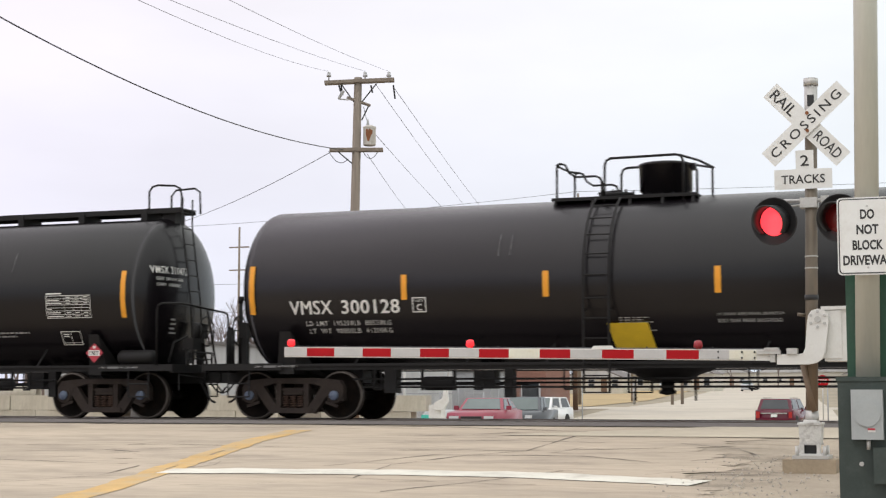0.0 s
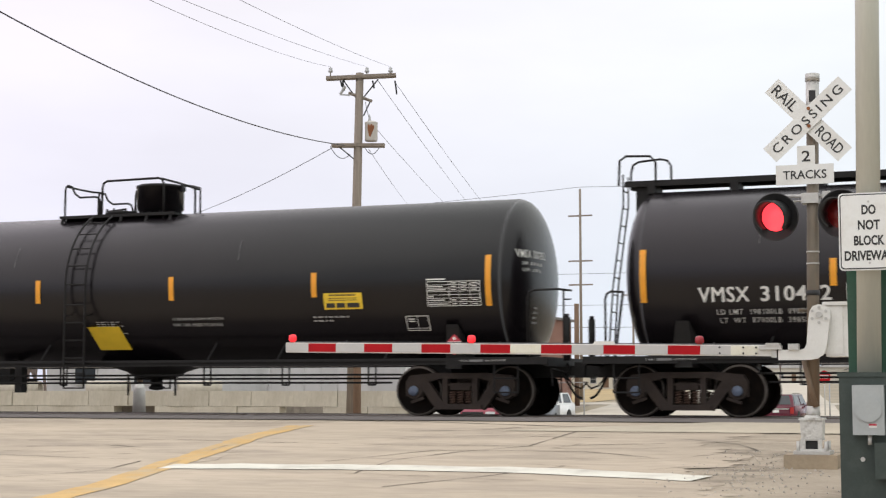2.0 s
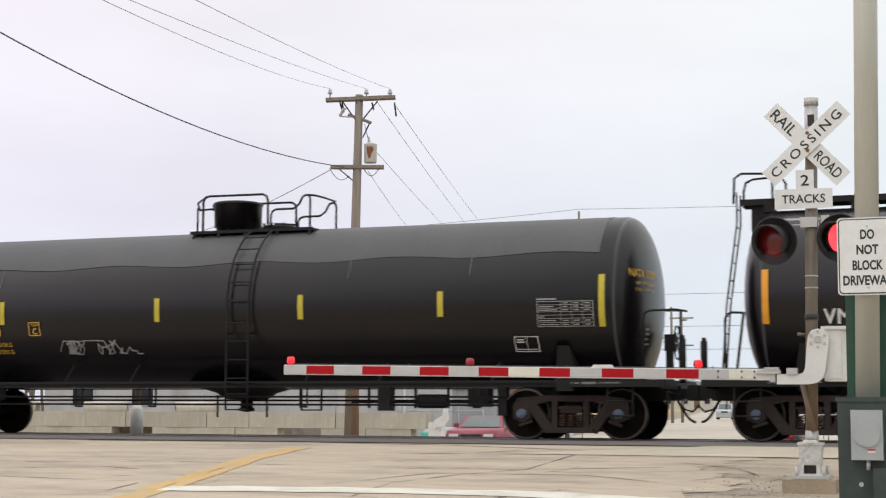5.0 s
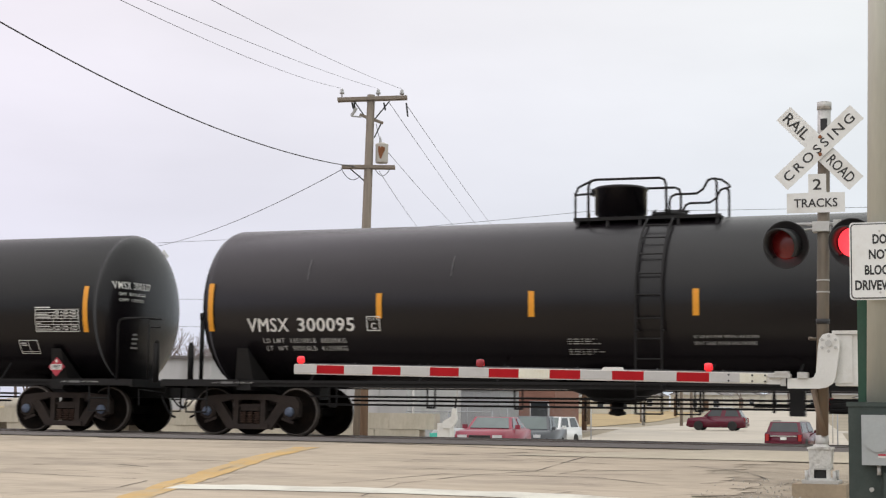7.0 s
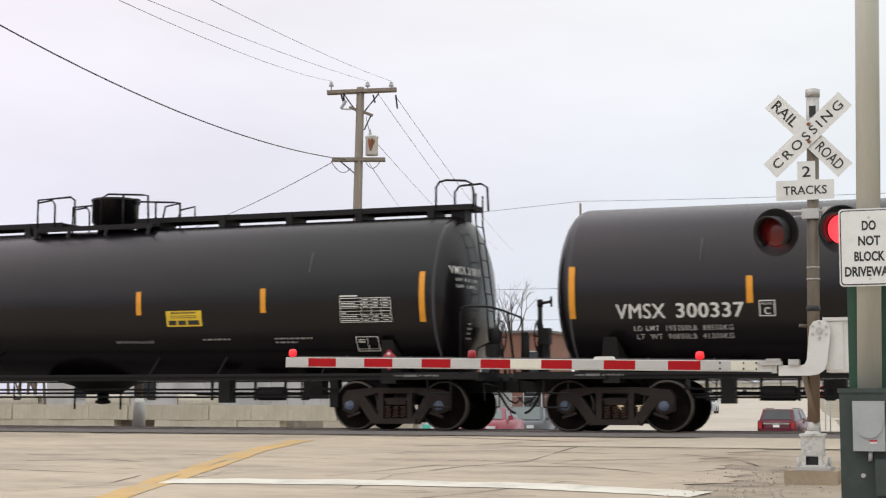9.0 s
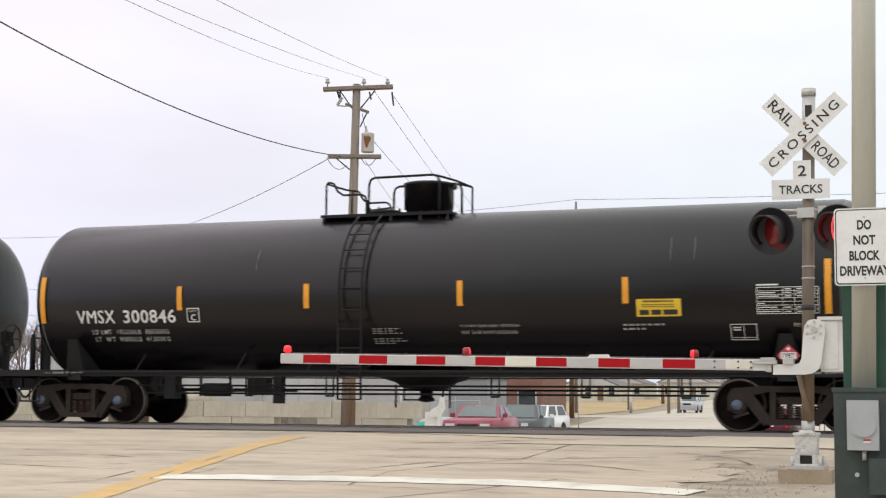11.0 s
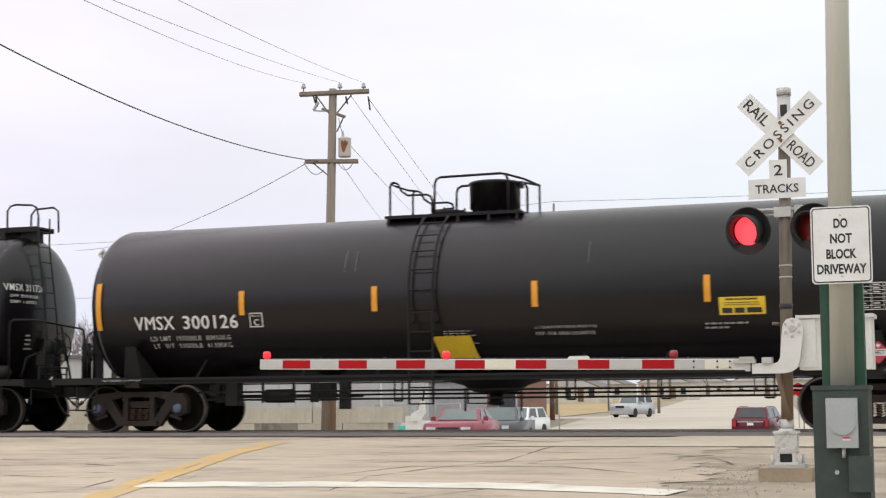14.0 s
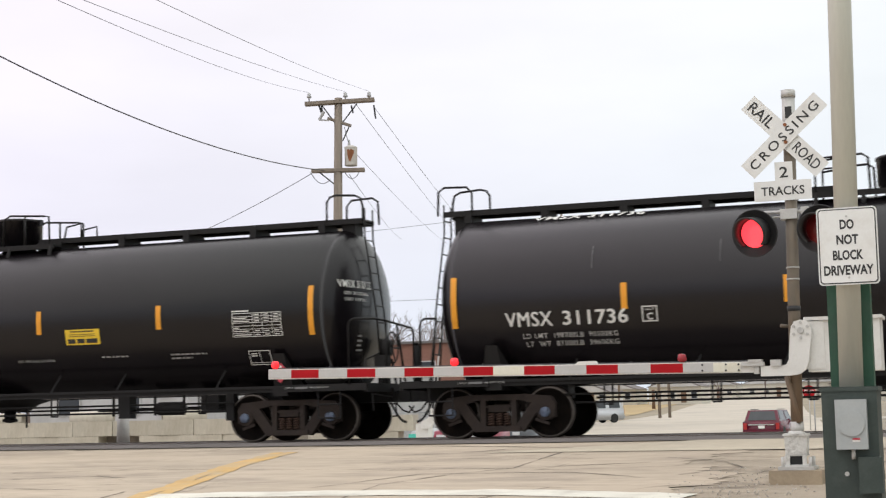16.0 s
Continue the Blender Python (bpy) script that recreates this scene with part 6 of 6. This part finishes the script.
def house(x, y, w, d, h, rise, tint_label):
    g = ground_z(y) - 0.2
    b = thing("house", tint_label, "house", group="houses along the far street")
    part("wall", lambda bm: box(bm, x - w / 2, x + w / 2, y, y + d, g, g + h), SIDING, b)
    def roof(bm):
        a = [bm.verts.new(p) for p in ((x - w / 2 - 0.3, y - 0.4, g + h), (x + w / 2 + 0.3, y - 0.4, g + h), (x, y - 0.4, g + h + rise))]
        c = [bm.verts.new(v.co + Vector((0, d + 0.8, 0))) for v in a]
        bm.faces.new(a)
        bm.faces.new(c[::-1])
        for i in range(3):
            j = (i + 1) % 3
            bm.faces.new((a[j], a[i], c[i], c[j]))
    part("roof", roof, ROOFM, b)
    part("gable", lambda bm: prism(bm, [(x - w / 2 + 0.2, g + h), (x + w / 2 - 0.2, g + h), (x, g + h + rise - 0.25)], y - 0.45, y - 0.4), WALLW, b)
    part("door", lambda bm: box(bm, x + w * 0.12, x + w * 0.12 + 0.95, y - 0.06, y + 0.02, g + 0.5, g + 2.55), BROWNP, b)
    for wx in (-0.36, -0.1, 0.32):
        win = part("window", lambda bm, wx=wx: box(bm, x + wx * w, x + wx * w + 0.9, y - 0.05, y + 0.02, g + 1.2, g + 2.4), GLASS_D, b)
        part("window_frame", lambda bm, wx=wx: [box(bm, x + wx * w + a, x + wx * w + c, y - 0.09, y - 0.04, g + e, g + f) for a, c, e, f in ((-0.1, 0.0, 1.1, 2.5), (0.9, 1.0, 1.1, 2.5), (0, 0.9, 1.1, 1.2), (0, 0.9, 2.4, 2.5), (0, 0.9, 1.77, 1.83))], WALLW, win)


for hx, hy, hw, hh in ((-74, 232, 10, 3.0), (-62, 236, 9, 2.8), (-52.5, 262, 9, 3.2), (-66, 268, 11, 3.0), (-80, 262, 10, 3), (-20, 250, 11, 3.0), (-6, 232, 10, 3.0), (-33, 330, 13, 3.5), (-48, 345, 12, 3.4), (-62, 350, 12, 3.4), (-18, 345, 13, 3.4)):
    house(hx, hy, hw, 9, hh, 2.0, "single-storey house with pale siding and grey shingle roof")


# ---- bare winter trees ----
def tree_build(seed, height):
    def build(bm):
        rnd = random.Random(seed)

        def grow(p, d, ln, r, level):
            q = p + d * ln
            rod(bm, p, q, r, r * 0.68, n=6 if level < 2 else 4, caps=False)
            if level > 5:
                return
            for _ in range(3 if level < 3 else 2):
                nd = (d + Vector((rnd.gauss(0, 0.42), rnd.gauss(0, 0.42), rnd.gauss(0.10, 0.25)))).normalized()
                grow(p.lerp(q, rnd.uniform(0.65, 1.0)), nd, ln * rnd.uniform(0.58, 0.82), r * 0.58, level + 1)
        grow(Vector((0, 0, 0)), Vector((rnd.gauss(0, 0.04), rnd.gauss(0, 0.04), 1)).normalized(), height * 0.27, height * 0.016, 0)
    return build


def tree(x, y, kind, scale, label="bare grey-brown winter tree"):
    t = thing("tree", label, "tree", pose(x, y, ground_z(y) - 0.1, 0, 0, (x * 37) % 360), group="bare trees beyond the tracks")
    t.scale = (scale, scale, scale)
    part("trunk", tree_build(kind, 10.0), BARK, t, key="tree_mesh_%d" % kind)


rt = random.Random(11)
for i in range(64):
    az = radians(36.0 - 20.0 * i / 63)
    dist = rt.uniform(110, 165)
    tree(-math.tan(az) * dist, dist, i % 4, rt.uniform(1.0, 1.5) if az > radians(17.5) else rt.uniform(0.5, 0.8))
for i in range(16):
    az = radians(34 - 7 * i / 15)
    dist = rt.uniform(86, 98)
    tree(-math.tan(az) * dist, dist, 4 + i % 2, rt.uniform(0.28, 0.42), "bare low winter scrub bush")
for i in range(16):
    az = radians(14.5 - 12 * i / 15)
    dist = rt.uniform(270, 400)
    tree(-math.tan(az) * dist, dist, i % 4, rt.uniform(0.7, 1.1))


# ---- fence, posts and small fixtures ----
def fence(x0, y0, x1, y1, h, label):
    f = thing("chain_link_fence", label, "fence")
    n = max(2, int(math.hypot(x1 - x0, y1 - y0) / 2.4))
    g = ground_z((y0 + y1) / 2)
    for k in range(n + 1):
        x, y = x0 + (x1 - x0) * k / n, y0 + (y1 - y0) * k / n
        part("post", lambda bm: rod(bm, (0, 0, -0.1), (0, 0, h + 0.05), 0.035, n=8), FENCEM, f, key="fence_post_%.2f" % h, m=pose(x, y, g))
    part("rail", lambda bm: (rod(bm, (x0, y0, g + h), (x1, y1, g + h), 0.025, n=6), rod(bm, (x0, y0, g + 0.1), (x1, y1, g + 0.1), 0.015, n=6)), FENCEM, f)
    def mesh(bm):
        ln = math.hypot(x1 - x0, y1 - y0)
        m = int(ln / 0.16)
        for k in range(-12, m):
            for s in (1, -1):
                a, b = (k * 0.16, k * 0.16 + h) if s > 0 else (k * 0.16 + h, k * 0.16)
                za, zb = 0.1, h
                if min(a, b) < 0 or max(a, b) > ln:
                    continue
                u, v = a / ln, b / ln
                rod(bm, (x0 + (x1 - x0) * u, y0 + (y1 - y0) * u, g + za), (x0 + (x1 - x0) * v, y0 + (y1 - y0) * v, g + zb), 0.004, n=3, caps=False)
    ob = part("mesh", mesh, FENCEM, f)
    ob["kind"] = "stuff"


fence(-37.5, 90.0, -24.4, 90.0, 2.2, "chain link fence with galvanised posts")
fence(-24.4, 60.5, -20.6, 60.5, 1.65, "chain link fence with galvanised posts beside the block wall")
fence(-9.6, 86.0, 6.0, 86.0, 2.2, "tall chain link fence with galvanised posts")


def post(x, y, z0, z1, r, material, label, name="post"):
    ob = part(name, lambda bm: rod(bm, (x, y, z0), (x, y, z1), r, r * 0.9, n=12), material)
    tagged(ob, label, "post")


post(-19.42, 44.6, -1.2, 3.5, 0.13, BROWNP, "rust-brown timber post before the wall")
post(-31.6, 114.6, -1.0, 7.0, 0.20, BROWNP, "dark timber pole at the street corner")
post(-35.6, 151.0, -0.9, 1.6, 0.16, ALU, "short grey metal street post")
post(-47.6, 222.0, 0.0, 3.0, 0.25, BROWNP, "brown timber post by the street")
post(-22.9, 57.5, -1.4, 1.6, 0.05, ALU, "thin galvanised metal pipe post")
stop = thing("stop_sign", "red octagonal stop sign on a thin post", "sign")
part("post", lambda bm: rod(bm, (-11.22, 97.9, -1.3), (-11.22, 97.9, 1.6), 0.035, n=8), ALU, stop)
part("sign_plate", lambda bm: lathe(bm, [(97.84, 0.0), (97.84, 0.41), (97.86, 0.41), (97.86, 0.0)], "y", 8, (-11.22, 0, 1.23), False), ARMR, stop)
words("sign_lettering", "STOP", -11.22 - 0.28, 1.11, 0.56, 0.24, WHITE, stop, None, 0.02, m=pose(0, 97.83, 0))
tk = thing("storage_tank", "small grey horizontal steel tank on legs", "tank")
part("tank_shell", lambda bm: lathe(bm, [(-1.1, 0.0), (-1.05, 0.25), (-0.9, 0.4), (0.9, 0.4), (1.05, 0.25), (1.1, 0.0)], "x", 20, (-21.2, 58.0, -0.55)), METERG, tk)
part("leg", lambda bm: [box(bm, -21.2 + s - 0.05, -21.2 + s + 0.05, 57.7, 58.3, -1.4, -0.8) for s in (-0.7, 0.7)], METERG, tk)
tray = part("teal_crate", lambda bm: (box(bm, -20.3, -19.55, 52.6, 53.0, -1.25, -0.28), bevel(bm, 0.03, 1)), TEAL)
tagged(tray, "bright teal plastic crate by the wall", "crate")
for k in range(4):
    pipe = part("concrete_pipe", lambda bm: (lathe(bm, [(-0.9, 0.28), (-0.9, 0.35), (0.9, 0.35), (0.9, 0.28), (-0.9, 0.28)], "x", 20, caps=False)), BLOCKM, key="concrete_pipe", m=pose(-44.5 + 4.2 * k, 56.0 + 0.3 * k, ground_z(56) + 1.62, 0, 0, 12 * k))
    tagged(pipe, "short grey concrete pipe lying on fill", "pipe", "pipes behind the wall")
bank = part("earth_bank", lambda bm: (box(bm, -75, -27.5, 54.5, 60, -1.6, 0.24), bevel(bm, 0.15, 2)), DIRT)
tagged(bank, "brown earth fill behind the block wall", "earth bank", "", "structure")


# ---- vehicles ----
def vehicle(name, label, category, paint, ln, w, h, belt, hood, nose, cowl, roof_a, roof_b, tail, clear=0.22, bed=None):
    """Front towards +x, origin on the ground below its middle. cowl, roof_a, roof_b, tail: where the glasshouse meets hood, roof and rear."""
    v = thing(name, label, category)
    f, r = ln / 2, -ln / 2
    hw = w / 2
    top = [(f - 0.02, hood - 0.22), (f - 0.15, hood - 0.06), (cowl, belt)] + ([(tail, belt), (tail - 0.02, bed), (r + 0.03, bed)] if bed else [(tail, belt), (r + 0.06, belt - 0.05)])
    outline = [(r, 0.45), (r + 0.12, clear), (f - 0.15, clear), (f, 0.42)] + top

    def body(bm):
        prism(bm, outline, -hw, hw)
        bevel(bm, 0.07, 3)
        for face in bm.faces:
            face.smooth = True
    part("body", body, paint, v)
    ghw, rhw = hw - 0.06, hw - 0.22
    pts = [(cowl, belt - 0.02, ghw), (roof_a, h, rhw), (roof_b, h, rhw), (tail, belt - 0.02, ghw)]

    def cabin(bm):
        a = [bm.verts.new((x, -y, z)) for x, z, y in pts]
        b = [bm.verts.new((x, y, z)) for x, z, y in pts]
        bm.faces.new(a[::-1])
        bm.faces.new(b)
        for i in range(4):
            j = (i + 1) % 4
            bm.faces.new((a[i], a[j], b[j], b[i]))
        bevel(bm, 0.05, 2)
    part("cabin", cabin, paint, v)

    def pane(name, corners, inset, out, glass=GLASS_D):
        """A quad set into the middle of a face and lifted off it."""
        c = [Vector(p) for p in corners]
        mid = sum(c, Vector()) / 4
        n = (c[1] - c[0]).cross(c[3] - c[0]).normalized()
        if n.dot(mid - Vector((0, 0, belt))) < 0:
            n = -n
        q = [mid + (p - mid) * inset + n * out for p in c]

        def build(bm):
            vs = [bm.verts.new(p) for p in q]
            ws = [bm.verts.new(p - n * 0.02) for p in q]
            bm.faces.new(vs)
            bm.faces.new(ws[::-1])
            for i in range(4):
                j = (i + 1) % 4
                bm.faces.new((vs[j], vs[i], ws[i], ws[j]))
        part(name, build, glass, v)
    pane("windscreen", [(cowl, -ghw, belt), (cowl, ghw, belt), (roof_a, rhw, h), (roof_a, -rhw, h)], 0.86, 0.012, CARGLASS)
    pane("rear_window", [(tail, -ghw, belt), (tail, ghw, belt), (roof_b, rhw, h), (roof_b, -rhw, h)], 0.80, 0.012)
    midb, midr = (cowl + tail) / 2, (roof_a + roof_b) / 2
    for s in (-1, 1):
        pane("side_window", [(cowl - 0.1, s * ghw, belt), (midb + 0.05, s * ghw, belt), (midr + 0.05, s * rhw, h), (roof_a - 0.02, s * rhw, h)], 0.80, 0.012)
        pane("side_window", [(midb - 0.05, s * ghw, belt), (tail + 0.1, s * ghw, belt), (roof_b + 0.02, s * rhw, h), (midr - 0.05, s * rhw, h)], 0.80, 0.012)
        part("headlight", lambda bm, s=s: (box(bm, f - 0.16, f + 0.012, s * (hw - 0.27) - 0.17, s * (hw - 0.27) + 0.17, hood - 0.32, hood - 0.17), bevel(bm, 0.03, 2)), LAMPG, v)
        part("tail_lamp", lambda bm, s=s: (box(bm, r - 0.015, r + 0.1, s * (hw - 0.14) - 0.09, s * (hw - 0.14) + 0.09, belt - 0.42, belt - 0.08), bevel(bm, 0.02, 2)), TAILR, v)
        part("wing_mirror", lambda bm, s=s: (box(bm, cowl - 0.42, cowl - 0.3, s * (hw + 0.08) - 0.09, s * (hw + 0.08) + 0.09, belt + 0.0, belt + 0.15), bevel(bm, 0.02, 2)), paint, v)
        for x in (f - 0.92, r + 0.98):
            rr = 0.34 if h < 1.6 else 0.38
            wh = part("wheel", lambda bm, rr=rr: (lathe(bm, [(-0.11, rr * 0.6), (-0.12, rr * 0.93), (-0.08, rr), (0.08, rr), (0.12, rr * 0.93), (0.11, rr * 0.6)], "y", 24)), TYRE, v, key="tyre_%.2f" % rr, m=pose(x, s * (hw - 0.10), rr))
            part("rim", lambda bm, rr=rr: (lathe(bm, [(-0.10, 0.0), (-0.10, rr * 0.2), (-0.07, rr * 0.25), (-0.08, rr * 0.62), (0.08, rr * 0.62), (0.07, rr * 0.25), (0.10, 0.0)], "y", 16)), RIM, wh, key="rim_%.2f" % rr)
    part("grille", lambda bm: (box(bm, f - 0.1, f + 0.014, -0.38, 0.38, hood - 0.36, hood - 0.18), [box(bm, f, f + 0.022, -0.38, 0.38, hood - 0.33 + 0.05 * k, hood - 0.315 + 0.05 * k) for k in range(3)]), BLACKM, v)
    part("bumper", lambda bm: (box(bm, f - 0.2, f + 0.05, -hw + 0.05, hw - 0.05, 0.3, 0.5), bevel(bm, 0.04, 2)), paint, v)
    part("rear_bumper", lambda bm: (box(bm, r - 0.06, r + 0.2, -hw + 0.05, hw - 0.05, 0.34, 0.56), bevel(bm, 0.04, 2)), paint, v)
    part("trim_bar", lambda bm: box(bm, r - 0.02, r + 0.03, -hw + 0.3, hw - 0.3, belt - 0.2, belt - 0.14), CHROME, v)
    part("number_plate", lambda bm: box(bm, r - 0.025, r + 0.02, -0.16, 0.16, belt - 0.36, belt - 0.22), SIGNW, v)
    return v


def place(v, x, y, a):
    v.matrix_basis = pose(x, y, ground_z(y) + 0.022, 0, 0, a)


place(vehicle("sedan", "faded red sedan waiting before the tracks", "car", PAINT_RED, 4.7, 1.80, 1.43, 1.00, 0.97, 0, 0.85, 0.2, -0.95, -1.75), -18.3, 54.0, -84)
place(vehicle("pickup_truck", "dark grey pickup truck waiting in line", "pickup truck", PAINT_GREY, 5.4, 1.95, 1.76, 1.10, 1.08, 0, 1.0, 0.45, -0.55, -0.75, bed=1.12), -22.3, 72.0, -86)
place(vehicle("suv", "white sport utility vehicle waiting in line", "car", PAINT_WHITE, 4.6, 1.86, 1.68, 1.05, 1.0, 0, 1.0, 0.4, -1.75, -2.1), -25.05, 84.0, -96)
place(vehicle("van", "white delivery van parked behind the block wall", "van", PAINT_WHITE, 5.2, 2.0, 2.35, 1.25, 1.15, 0, 1.7, 1.2, -2.4, -2.5), -51.5, 98.0, -62)
explorer = vehicle("suv", "deep red sport utility vehicle stopped in the street", "car", PAINT_MAROON, 4.9, 1.98, 1.60, 1.02, 0.98, 0, 1.1, 0.5, -2.0, -2.3)
place(explorer, -11.75, 84.5, 86)
part("roof_rack", lambda bm: [rod(bm, (-1.7, s * 0.7, 1.64), (0.2, s * 0.7, 1.64), 0.02, n=6) for s in (-1, 1)], BLACKM, explorer)
crossover = vehicle("crossover", "deep red crossover turning along the cross street", "car", PAINT_MAROON, 4.55, 1.84, 1.68, 1.05, 1.0, 0, 1.0, 0.35, -1.7, -2.05)
silver = vehicle("suv", "silver boxy sport utility vehicle driving up the street", "car", PAINT_SILVER, 4.55, 1.86, 1.80, 1.12, 1.12, 0, 0.85, 0.5, -2.0, -2.15)
DRIVEN = [
    (crossover, [(0.0, 12.0, 122.0, 180), (3.0, 3.5, 122.0, 180), (5.0, -11.5, 122.0, 180), (6.0, -17.1, 122.0, 180), (7.0, -22.8, 122.0, 180), (7.4, -25.7, 122.0, 180), (8.2, -33.5, 122.0, 180), (10.0, -56.0, 122.0, 180), (16.0, -140.0, 122.0, 180)]),
    (silver, [(t, -math.tan(radians(az)) * y, y, a) for t, y, az, a in ((0.0, 262, 9.2, -83), (1.6, 245, 9.4, -83), (5.8, 168, 10.14, -83), (7.4, 160, 10.3, -83), (10.3, 160, 10.95, -86), (11.0, 157, 11.1, -88), (13.0, 131, 11.9, -98), (14.4, 124, 12.6, -108), (16.0, 123, 14.25, -132))]),
]

motions()
